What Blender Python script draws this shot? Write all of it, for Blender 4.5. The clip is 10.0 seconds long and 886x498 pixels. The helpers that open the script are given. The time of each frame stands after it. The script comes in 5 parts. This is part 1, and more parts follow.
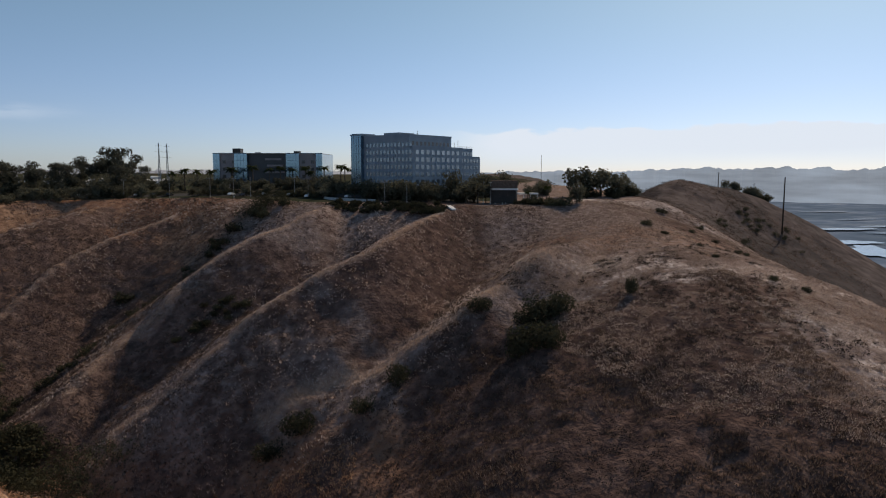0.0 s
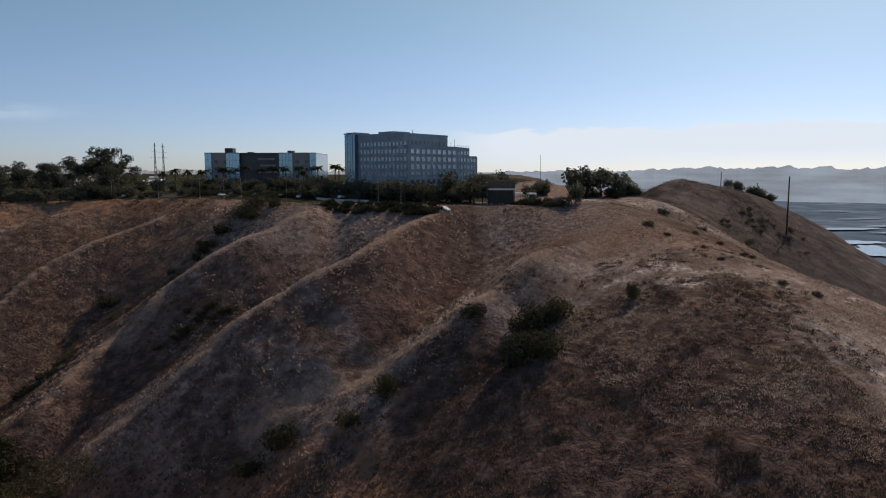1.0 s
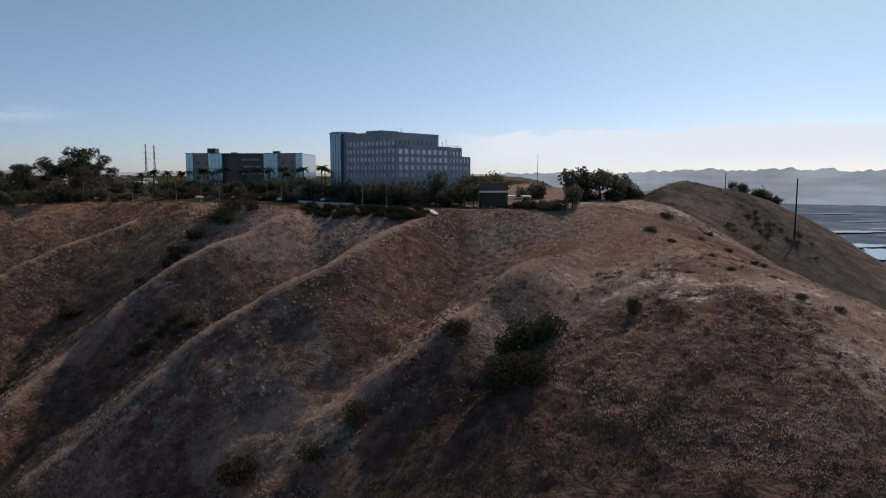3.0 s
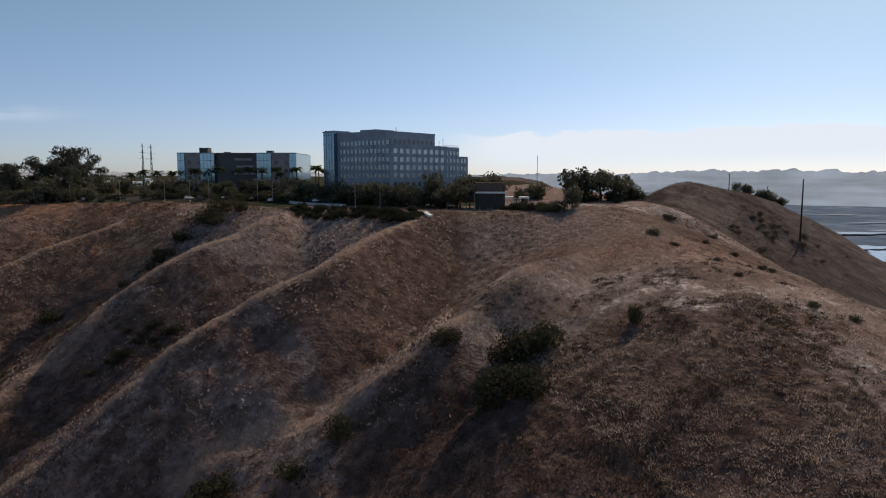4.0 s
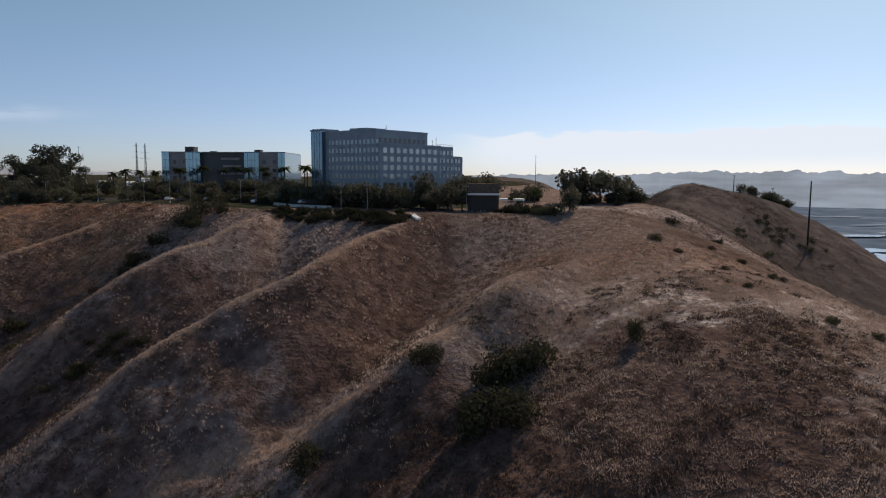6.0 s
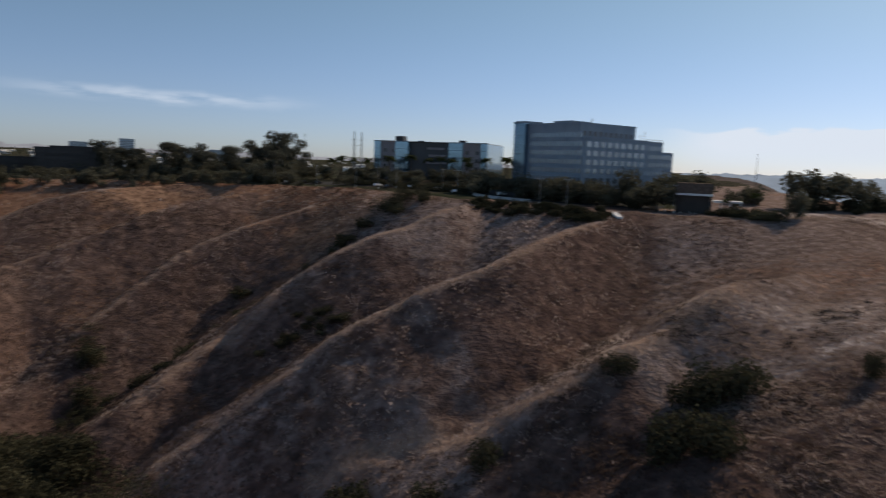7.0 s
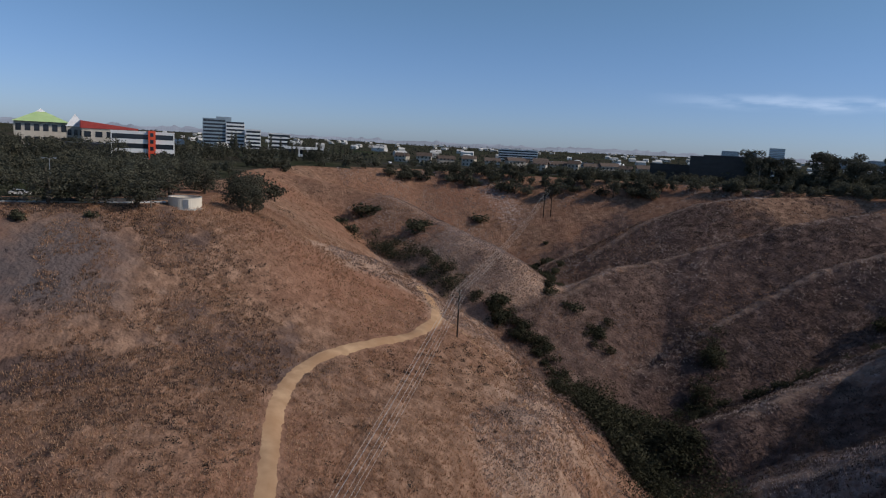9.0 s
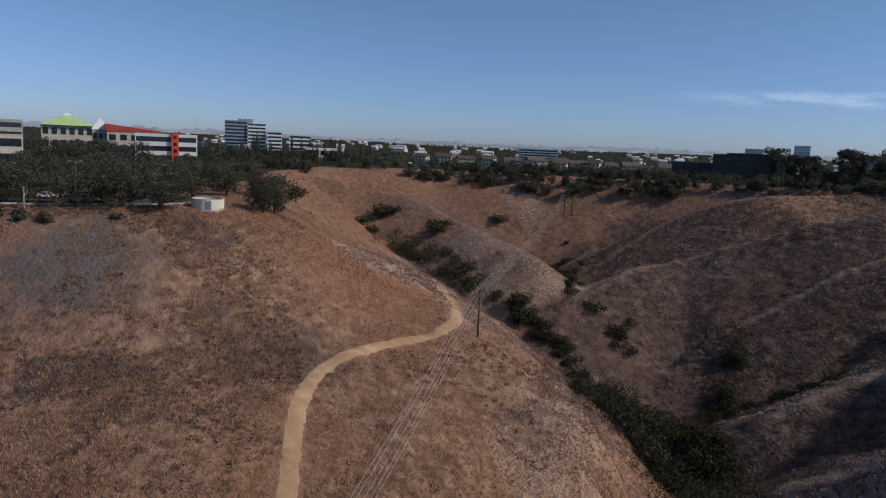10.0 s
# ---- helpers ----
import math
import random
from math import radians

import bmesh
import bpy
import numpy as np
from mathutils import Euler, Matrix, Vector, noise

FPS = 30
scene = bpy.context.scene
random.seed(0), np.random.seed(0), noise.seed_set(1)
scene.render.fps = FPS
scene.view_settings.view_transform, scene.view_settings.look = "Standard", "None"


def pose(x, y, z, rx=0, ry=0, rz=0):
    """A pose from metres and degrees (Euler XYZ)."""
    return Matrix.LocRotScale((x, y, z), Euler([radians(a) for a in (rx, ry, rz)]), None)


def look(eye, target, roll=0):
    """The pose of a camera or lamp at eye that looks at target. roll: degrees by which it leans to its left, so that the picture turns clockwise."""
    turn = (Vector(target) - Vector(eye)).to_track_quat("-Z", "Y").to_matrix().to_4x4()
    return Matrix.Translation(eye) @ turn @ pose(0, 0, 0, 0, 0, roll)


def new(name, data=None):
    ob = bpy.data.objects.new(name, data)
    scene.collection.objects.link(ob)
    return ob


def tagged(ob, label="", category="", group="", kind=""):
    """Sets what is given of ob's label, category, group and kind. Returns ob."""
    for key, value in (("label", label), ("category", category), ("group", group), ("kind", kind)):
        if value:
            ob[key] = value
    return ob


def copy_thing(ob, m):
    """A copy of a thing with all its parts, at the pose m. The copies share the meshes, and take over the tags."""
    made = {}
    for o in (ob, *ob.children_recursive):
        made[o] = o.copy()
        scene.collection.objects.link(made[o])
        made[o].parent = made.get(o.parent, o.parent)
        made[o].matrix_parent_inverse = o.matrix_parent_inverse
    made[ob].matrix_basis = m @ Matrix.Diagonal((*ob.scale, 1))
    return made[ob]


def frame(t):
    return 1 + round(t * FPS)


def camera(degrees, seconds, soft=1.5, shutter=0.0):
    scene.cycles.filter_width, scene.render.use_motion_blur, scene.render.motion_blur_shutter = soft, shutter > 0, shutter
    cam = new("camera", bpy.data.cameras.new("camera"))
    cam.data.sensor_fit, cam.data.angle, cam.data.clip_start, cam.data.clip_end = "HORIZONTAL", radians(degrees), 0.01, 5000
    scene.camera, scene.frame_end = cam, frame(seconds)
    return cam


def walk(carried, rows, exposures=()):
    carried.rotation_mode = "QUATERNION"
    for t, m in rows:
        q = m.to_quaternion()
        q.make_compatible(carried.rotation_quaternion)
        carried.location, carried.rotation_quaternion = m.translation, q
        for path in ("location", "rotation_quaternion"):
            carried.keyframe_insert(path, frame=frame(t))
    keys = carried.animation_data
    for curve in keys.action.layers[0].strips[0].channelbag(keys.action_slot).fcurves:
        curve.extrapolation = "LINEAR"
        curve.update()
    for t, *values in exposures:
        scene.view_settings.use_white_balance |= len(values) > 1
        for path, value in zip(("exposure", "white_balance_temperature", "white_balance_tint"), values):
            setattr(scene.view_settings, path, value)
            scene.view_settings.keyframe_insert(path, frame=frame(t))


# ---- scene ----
cam = camera(66.0, 10.0, soft=1.1, shutter=0.25)
# seconds, eye x y z, yaw, pitch, roll
ROWS = [
    (0, 0.0, -0.01, 19.96, 0.29, -6.43, 0.1),
    (0.5, 1.15, 4.47, 19.89, 0.32, -6.43, 0.1),
    (1, 2.37, 9.0, 19.82, 0.37, -6.43, 0),
    (1.5, 3.58, 13.53, 19.76, 0.37, -6.37, 0),
    (2, 4.77, 18.02, 19.7, 0.43, -6.37, 0),
    (2.5, 5.99, 22.57, 19.64, 0.4, -6.32, 0),
    (4, 9.71, 36.22, 19.45, 0.58, -6.23, 0.1),
    (4.5, 10.94, 40.47, 19.43, 0.6, -6.2, 0.1),
    (5, 12.13, 44.21, 19.43, 0.69, -6.17, 0.1),
    (6.5, 14.0, 52.8, 19.65, 0.92, -6.26, 0.5),
    (6.6, 13.8, 53.4, 19.68, 6.35, -7.0, 1.4),
    (6.8, 13.6, 54.3, 19.72, 11.75, -7.05, 1.9),
    (7.0, 13.4, 54.9, 19.75, 17.21, -7.16, 2.26),
    (7.5, 12.6, 55.7, 19.8, 33.44, -7.66, 2.66),
    (8.0, 12.4, 55.8, 19.8, 50.25, -8.2, 2.95),
    (8.5, 12.4, 55.8, 19.8, 62.93, -8.63, 3.09),
    (9.0, 12.4, 55.8, 19.8, 67.57, -8.78, 2.97),
    (9.5, 12.4, 55.8, 19.8, 68.88, -8.82, 2.77),
    (10.0, 12.4, 55.8, 19.8, 69.29, -8.85, 2.5),
]


def sight(x, y, z, yaw, pitch, roll):
    """A camera pose from a heading (degrees to the left), a pitch and a lean to the left."""
    return pose(x, y, z, 90 + pitch, 0, yaw) @ pose(0, 0, 0, 0, 0, roll)


walk(cam, [(t, sight(*r)) for t, *r in ROWS], [(0.0, 0.13, 8900, 14), (2.5, 0.13, 8900, 14), (4.5, 0.2, 9050, 15), (6.4, 0.2, 9000, 15), (7.0, 0.08, 8700, 14), (7.5, -0.02, 7700, 13), (8.0, -0.06, 7150, 12), (10.0, -0.08, 7000, 12)])

# ---- sky, sun, exposure ----
SUN_AZ, SUN_EL = -31.0, 37.0     # degrees left of +y, and above the horizon
SKY_HIGH, SKY_LOW, CLOUD = (0.665, 0.89, 0.985, 1), (0.545, 0.705, 1.1, 1), (5.7, 7.5, 10.5)
world = bpy.data.worlds.new("sky")
scene.world = world
world.use_nodes = True
wn, wl = world.node_tree.nodes, world.node_tree.links
sky = wn.new("ShaderNodeTexSky")
sky.sky_type, sky.sun_disc = "NISHITA", False
sky.sun_elevation, sky.sun_rotation = radians(SUN_EL), radians(-SUN_AZ)
sky.air_density, sky.dust_density, sky.ozone_density, sky.altitude = 0.8, 0.4, 2.4, 100
wn["Background"].inputs["Strength"].default_value = 0.1


def wmath(op, a, b=None, c=None):
    """A math node of the sky; numbers or sockets as inputs."""
    n = wn.new("ShaderNodeMath")
    n.operation = op
    for i, v in enumerate((a, b, c)):
        if v is None:
            continue
        if isinstance(v, (int, float)):
            n.inputs[i].default_value = v
        else:
            wl.new(v, n.inputs[i])
    return n.outputs[0]


def wsmooth(v, lo, hi):
    n = wn.new("ShaderNodeMapRange")
    n.interpolation_type = "SMOOTHSTEP"
    n.inputs["From Min"].default_value, n.inputs["From Max"].default_value = lo, hi
    wl.new(v, n.inputs["Value"])
    return n.outputs[0]


def wnoise(scale, detail):
    mp, nz = wn.new("ShaderNodeMapping"), wn.new("ShaderNodeTexNoise")
    mp.inputs["Scale"].default_value = scale
    wl.new(where.outputs["Generated"], mp.inputs["Vector"])
    wl.new(mp.outputs[0], nz.inputs["Vector"])
    nz.inputs["Scale"].default_value, nz.inputs["Detail"].default_value = 1.0, detail
    return nz.outputs["Fac"]


# the cloud bank over the coast to the south-west, and one thin streak over the mesa
where, axes = wn.new("ShaderNodeTexCoord"), wn.new("ShaderNodeSeparateXYZ")
wl.new(where.outputs["Generated"], axes.inputs[0])
az = wmath("ARCTAN2", axes.outputs["X"], axes.outputs["Y"])
up = axes.outputs["Z"]
edge = wmath("MULTIPLY_ADD", wnoise((16, 16, 40), 7), 0.034, 0.041)
edge = wmath("ADD", edge, wmath("MULTIPLY", wsmooth(az, 0.05, 0.6), 0.006))
bank = wsmooth(wmath("SUBTRACT", edge, up), -0.002, 0.004)
bank = wmath("MULTIPLY", bank, wsmooth(az, -0.02, 0.09))
bank = wmath("MULTIPLY", bank, wmath("MULTIPLY_ADD", wsmooth(up, 0.0, 0.04), 0.7, 0.3))
bank = wmath("MULTIPLY", bank, wmath("MULTIPLY_ADD", wnoise((14, 14, 60), 4), 0.3, 0.85))
streak_up = wmath("MULTIPLY_ADD", wnoise((12, 12, 12), 3), 0.016, 0.066)
streak = wsmooth(wmath("ABSOLUTE", wmath("SUBTRACT", up, streak_up)), 0.014, 0.0)
streak = wmath("MULTIPLY", streak, wsmooth(wmath("ABSOLUTE", wmath("ADD", az, 0.69)), 0.24, 0.02))
streak = wmath("MULTIPLY", streak, wsmooth(wnoise((16, 16, 90), 5), 0.3, 0.62))
cloud = wmath("MAXIMUM", wmath("MINIMUM", bank, 0.95), wmath("MULTIPLY", streak, 0.5))
tint, mix = wn.new("ShaderNodeMixRGB"), wn.new("ShaderNodeMixRGB")
tint.blend_type = "MULTIPLY"
tint.inputs["Fac"].default_value = 1.0
hue = wn.new("ShaderNodeMixRGB")
hue.inputs["Color1"].default_value, hue.inputs["Color2"].default_value = SKY_LOW, SKY_HIGH
wl.new(wsmooth(up, 0.0, 0.28), hue.inputs["Fac"])
wl.new(hue.outputs[0], tint.inputs["Color2"])
mix.inputs["Color2"].default_value = (*CLOUD, 1)
wl.new(sky.outputs[0], tint.inputs["Color1"])
wl.new(tint.outputs[0], mix.inputs["Color1"])
wl.new(cloud, mix.inputs["Fac"])
wl.new(mix.outputs[0], wn["Background"].inputs["Color"])
scene.view_settings.exposure = 0.0

sun = new("sun", bpy.data.lights.new("sun", "SUN"))
sun.data.energy, sun.data.angle, sun.data.color = 2.75, radians(0.6), (1.0, 0.95, 0.89)
s_dir = Vector((-math.sin(radians(SUN_AZ)) * math.cos(radians(SUN_EL)), math.cos(radians(SUN_AZ)) * math.cos(radians(SUN_EL)), math.sin(radians(SUN_EL))))
sun.matrix_world = look((200, 200, 300), Vector((200, 200, 300)) - s_dir)


# ---- materials ----
def mat(name, colors, scale=1.0, rough=0.8, bump=0.0, bump_scale=None, metal=0.0, detail=6.0, per_object=0.0, big=None, big_scale=0.02):
    """A procedural surface: two to four colours mixed by fine noise, shifted by a coarse noise, with relief."""
    m = bpy.data.materials.new(name)
    m.use_nodes = True
    n, l = m.node_tree.nodes, m.node_tree.links
    b = n["Principled BSDF"]
    b.inputs["Roughness"].default_value, b.inputs["Metallic"].default_value = rough, metal
    if rough > 0.75:
        b.inputs["Specular IOR Level"].default_value = 0.0
    geo = n.new("ShaderNodeNewGeometry")
    nz = n.new("ShaderNodeTexNoise")
    nz.inputs["Scale"].default_value, nz.inputs["Detail"].default_value = scale, detail
    l.new(geo.outputs["Position"], nz.inputs["Vector"])
    ramp = n.new("ShaderNodeValToRGB")
    ramp.color_ramp.elements[0].position, ramp.color_ramp.elements[1].position = 0.32, 0.68
    for i, c in enumerate(colors):
        e = ramp.color_ramp.elements[i] if i < 2 and len(colors) == 2 else None
        if len(colors) == 2:
            e.color = (*c, 1)
    if len(colors) > 2:
        el = ramp.color_ramp.elements
        el[0].color, el[1].color = (*colors[0], 1), (*colors[-1], 1)
        for i, c in enumerate(colors[1:-1], 1):
            el.new(0.32 + 0.36 * i / (len(colors) - 1)).color = (*c, 1)
    l.new(nz.outputs["Fac"], ramp.inputs["Fac"])
    out = ramp.outputs["Color"]
    if big:
        n2 = n.new("ShaderNodeTexNoise")
        n2.inputs["Scale"].default_value, n2.inputs["Detail"].default_value = big_scale, 3
        l.new(geo.outputs["Position"], n2.inputs["Vector"])
        r2 = n.new("ShaderNodeValToRGB")
        r2.color_ramp.elements[0].position, r2.color_ramp.elements[1].position = 0.4, 0.62
        l.new(n2.outputs["Fac"], r2.inputs["Fac"])
        mx = n.new("ShaderNodeMixRGB")
        mx.inputs["Color2"].default_value = (*big, 1)
        sc = n.new("ShaderNodeMath")
        sc.operation = "MULTIPLY"
        sc.inputs[1].default_value = 0.65
        l.new(r2.outputs["Color"], sc.inputs[0])
        l.new(sc.outputs[0], mx.inputs["Fac"])
        l.new(out, mx.inputs["Color1"])
        out = mx.outputs["Color"]
    if per_object:
        oi = n.new("ShaderNodeObjectInfo")
        hsv = n.new("ShaderNodeHueSaturation")
        mr = n.new("ShaderNodeMapRange")
        mr.inputs["To Min"].default_value, mr.inputs["To Max"].default_value = 1 - per_object, 1 + per_object
        l.new(oi.outputs["Random"], mr.inputs["Value"])
        l.new(mr.outputs[0], hsv.inputs["Value"])
        l.new(out, hsv.inputs["Color"])
        out = hsv.outputs["Color"]
    l.new(out, b.inputs["Base Color"])
    if bump:
        nb = n.new("ShaderNodeTexNoise")
        nb.inputs["Scale"].default_value, nb.inputs["Detail"].default_value = bump_scale or scale * 3, 8
        l.new(geo.outputs["Position"], nb.inputs["Vector"])
        bp = n.new("ShaderNodeBump")
        bp.inputs["Strength"].default_value, bp.inputs["Distance"].default_value = min(1.0, bump), bump
        l.new(nb.outputs["Fac"], bp.inputs["Height"])
        l.new(bp.outputs[0], b.inputs["Normal"])
    return m


def glassy(name, tint, rough=0.06, metal=0.75):
    """Coated window glass of a facade, which mirrors the sky."""
    m = mat(name, [tuple(c * 0.9 for c in tint), tint], 0.15, rough, metal=metal, per_object=0.12)
    return m


def islands(name, colors, rough=0.9, soft=0.0):
    """Foliage and grass, each blade or leaf clump in its own shade."""
    m = bpy.data.materials.new(name)
    m.use_nodes = True
    n, l = m.node_tree.nodes, m.node_tree.links
    b = n["Principled BSDF"]
    b.inputs["Roughness"].default_value = rough
    b.inputs["Specular IOR Level"].default_value = 0.0
    geo, oi = n.new("ShaderNodeNewGeometry"), n.new("ShaderNodeObjectInfo")
    nz = n.new("ShaderNodeTexNoise")
    nz.inputs["Scale"].default_value, nz.inputs["Detail"].default_value = 0.05, 4
    l.new(geo.outputs["Position"], nz.inputs["Vector"])
    add = n.new("ShaderNodeMath")
    add.operation = "MULTIPLY_ADD"
    add.inputs[1].default_value, add.inputs[2].default_value = 0.55, 0.0
    l.new(geo.outputs["Random Per Island"], add.inputs[0])
    mr = n.new("ShaderNodeMapRange")
    mr.inputs["From Min"].default_value, mr.inputs["From Max"].default_value, mr.inputs["To Max"].default_value = 0.3, 0.7, 0.45
    l.new(nz.outputs["Fac"], mr.inputs["Value"])
    l.new(mr.outputs[0], add.inputs[2])
    ramp = n.new("ShaderNodeValToRGB")
    el = ramp.color_ramp.elements
    el[0].color, el[1].color = (*colors[0], 1), (*colors[-1], 1)
    el[0].position, el[1].position = 0.1, 0.95
    for i, c in enumerate(colors[1:-1], 1):
        el.new(0.1 + 0.85 * i / (len(colors) - 1)).color = (*c, 1)
    l.new(add.outputs[0], ramp.inputs["Fac"])
    hsv = n.new("ShaderNodeHueSaturation")
    m2 = n.new("ShaderNodeMapRange")
    m2.inputs["To Min"].default_value, m2.inputs["To Max"].default_value = 0.75, 1.25
    l.new(oi.outputs["Random"], m2.inputs["Value"])
    l.new(m2.outputs[0], hsv.inputs["Value"])
    l.new(ramp.outputs["Color"], hsv.inputs["Color"])
    l.new(hsv.outputs["Color"], b.inputs["Base Color"])
    if soft:
        thin, both = n.new("ShaderNodeBsdfTranslucent"), n.new("ShaderNodeMixShader")
        l.new(hsv.outputs["Color"], thin.inputs["Color"])
        both.inputs["Fac"].default_value = soft
        l.new(b.outputs[0], both.inputs[1])
        l.new(thin.outputs[0], both.inputs[2])
        l.new(both.outputs[0], n["Material Output"].inputs["Surface"])
    return m


DRY = mat("dry_grass_ground", [(0.155, 0.09, 0.062), (0.25, 0.148, 0.102), (0.37, 0.228, 0.158)], 0.4, 0.97, 0.8, 1.1, big=(0.27, 0.128, 0.082), big_scale=0.018)
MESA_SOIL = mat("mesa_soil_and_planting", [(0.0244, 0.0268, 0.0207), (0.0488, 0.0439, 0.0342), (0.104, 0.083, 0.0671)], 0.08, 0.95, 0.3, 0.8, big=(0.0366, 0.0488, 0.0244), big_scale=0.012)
# the blue of distance haze is put into the marsh colour
HAZY_MARSH = mat("hazy_lowland_marsh", [(0.085, 0.125, 0.185), (0.135, 0.19, 0.27), (0.24, 0.295, 0.37)], 0.02, 0.95, big=(0.085, 0.126, 0.175), big_scale=0.005)


def stain(m, x, y, radius, colour):
    """A bare, bleached patch of soil with a ragged edge, mixed into a ground material."""
    n, l = m.node_tree.nodes, m.node_tree.links
    sock = n["Principled BSDF"].inputs["Base Color"]
    was = sock.links[0].from_socket
    geo, d, nz = n.new("ShaderNodeNewGeometry"), n.new("ShaderNodeVectorMath"), n.new("ShaderNodeTexNoise")
    flat = n.new("ShaderNodeVectorMath")
    flat.operation = "MULTIPLY"
    flat.inputs[1].default_value = (1, 1, 0)
    d.operation = "DISTANCE"
    d.inputs[1].default_value = (x, y, 0)
    l.new(geo.outputs["Position"], flat.inputs[0])
    l.new(flat.outputs[0], d.inputs[0])
    nz.inputs["Scale"].default_value, nz.inputs["Detail"].default_value = 0.12, 8
    nz.inputs["Roughness"].default_value = 0.7
    l.new(geo.outputs["Position"], nz.inputs["Vector"])
    ad = n.new("ShaderNodeMath")
    ad.operation = "MULTIPLY_ADD"
    ad.inputs[1].default_value = radius * 1.6
    l.new(nz.outputs["Fac"], ad.inputs[0])
    l.new(d.outputs["Value"], ad.inputs[2])
    mr = n.new("ShaderNodeMapRange")
    mr.interpolation_type = "SMOOTHSTEP"
    mr.inputs["From Min"].default_value, mr.inputs["From Max"].default_value = radius * 2.3, radius * 1.2
    l.new(ad.outputs[0], mr.inputs["Value"])
    mx = n.new("ShaderNodeMixRGB")
    mx.inputs["Color2"].default_value = (*colour, 1)
    part_of = n.new("ShaderNodeMath")
    part_of.operation = "MULTIPLY"
    part_of.inputs[1].default_value = 0.85
    l.new(mr.outputs[0], part_of.inputs[0])
    l.new(part_of.outputs[0], mx.inputs["Fac"])
    l.new(was, mx.inputs["Color1"])
    l.new(mx.outputs[0], sock)


def overgrow(m, attribute, colors, scale, lo, hi, wobble):
    """Mixes another growth into a ground material where the sheet carries it, with a ragged edge."""
    n, l = m.node_tree.nodes, m.node_tree.links
    sock = n["Principled BSDF"].inputs["Base Color"]
    was = sock.links[0].from_socket
    geo, nz, edge, at = n.new("ShaderNodeNewGeometry"), n.new("ShaderNodeTexNoise"), n.new("ShaderNodeTexNoise"), n.new("ShaderNodeAttribute")
    at.attribute_name = attribute
    nz.inputs["Scale"].default_value, nz.inputs["Detail"].default_value = scale, 6
    edge.inputs["Scale"].default_value, edge.inputs["Detail"].default_value = scale * 0.8, 6
    ramp, add, mr, mx = n.new("ShaderNodeValToRGB"), n.new("ShaderNodeMath"), n.new("ShaderNodeMapRange"), n.new("ShaderNodeMixRGB")
    l.new(geo.outputs["Position"], nz.inputs["Vector"])
    l.new(geo.outputs["Position"], edge.inputs["Vector"])
    el = ramp.color_ramp.elements
    el[0].position, el[1].position = 0.32, 0.68
    el[0].color, el[1].color = (*colors[0], 1), (*colors[-1], 1)
    for i, c in enumerate(colors[1:-1], 1):
        el.new(0.32 + 0.36 * i / (len(colors) - 1)).color = (*c, 1)
    l.new(nz.outputs["Fac"], ramp.inputs["Fac"])
    add.operation = "MULTIPLY_ADD"
    add.inputs[1].default_value = wobble
    l.new(edge.outputs["Fac"], add.inputs[0])
    l.new(at.outputs["Fac"], add.inputs[2])
    mr.interpolation_type = "SMOOTHSTEP"
    mr.inputs["From Min"].default_value, mr.inputs["From Max"].default_value = lo + wobble / 2, hi + wobble / 2
    l.new(add.outputs[0], mr.inputs["Value"])
    l.new(mr.outputs[0], mx.inputs["Fac"])
    l.new(was, mx.inputs["Color1"])
    l.new(ramp.outputs["Color"], mx.inputs["Color2"])
    l.new(mx.outputs[0], sock)


overgrow(DRY, "dull_grass", [(0.145, 0.104, 0.091), (0.228, 0.168, 0.148), (0.33, 0.252, 0.227)], 0.45, 0.3, 0.8, 0.8)
overgrow(DRY, "bleached", [(0.24, 0.185, 0.167), (0.4, 0.325, 0.298), (0.62, 0.535, 0.5)], 0.7, 0.25, 0.9, 1.3)
# scrub colour, also darkened to stand for shade on east-facing flanks
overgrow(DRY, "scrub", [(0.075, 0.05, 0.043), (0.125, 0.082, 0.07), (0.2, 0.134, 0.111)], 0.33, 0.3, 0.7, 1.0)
# sage colour that also holds the shade of eastern flanks and hill foot
overgrow(DRY, "sage_and_shade", [(0.0642, 0.0426, 0.0377), (0.108, 0.0692, 0.0598), (0.175, 0.114, 0.0949)], 0.35, 0.3, 0.75, 0.9)
# worn crest grass, its colour lightened further for the sun it catches
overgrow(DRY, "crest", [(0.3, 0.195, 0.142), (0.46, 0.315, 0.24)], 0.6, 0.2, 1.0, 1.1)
stain(DRY, -131, 36, 14, (0.118, 0.1, 0.1))
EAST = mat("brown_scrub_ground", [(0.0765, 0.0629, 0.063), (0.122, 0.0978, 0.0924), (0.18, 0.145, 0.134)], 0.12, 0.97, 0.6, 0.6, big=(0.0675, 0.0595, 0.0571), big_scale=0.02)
DIRT = mat("trail_dirt", [(0.408, 0.254, 0.151), (0.571, 0.377, 0.233)], 0.5, 0.95, 0.1, 6, big=(0.381, 0.221, 0.126), big_scale=0.15)
ASPHALT = mat("asphalt", [(0.04, 0.04, 0.042), (0.065, 0.065, 0.067)], 1.5, 0.9, 0.02, 20, big=(0.08, 0.078, 0.075), big_scale=0.1)
CONCRETE = mat("concrete", [(0.36, 0.35, 0.33), (0.48, 0.47, 0.44)], 0.7, 0.85, 0.02, 8, per_object=0.08)
GREY_WALL = mat("grey_facade_panel", [(0.19, 0.25, 0.305), (0.25, 0.32, 0.38)], 0.3, 0.6, 0.01, 4)
WARM_WALL = mat("pinkish_concrete_facade", [(0.27, 0.235, 0.24), (0.34, 0.30, 0.30)], 0.3, 0.8, 0.01, 4)
WHITE = mat("white_painted_wall", [(0.75, 0.744, 0.732), (0.75, 0.75, 0.75)], 0.25, 0.7, 0.01, 4, per_object=0.06)
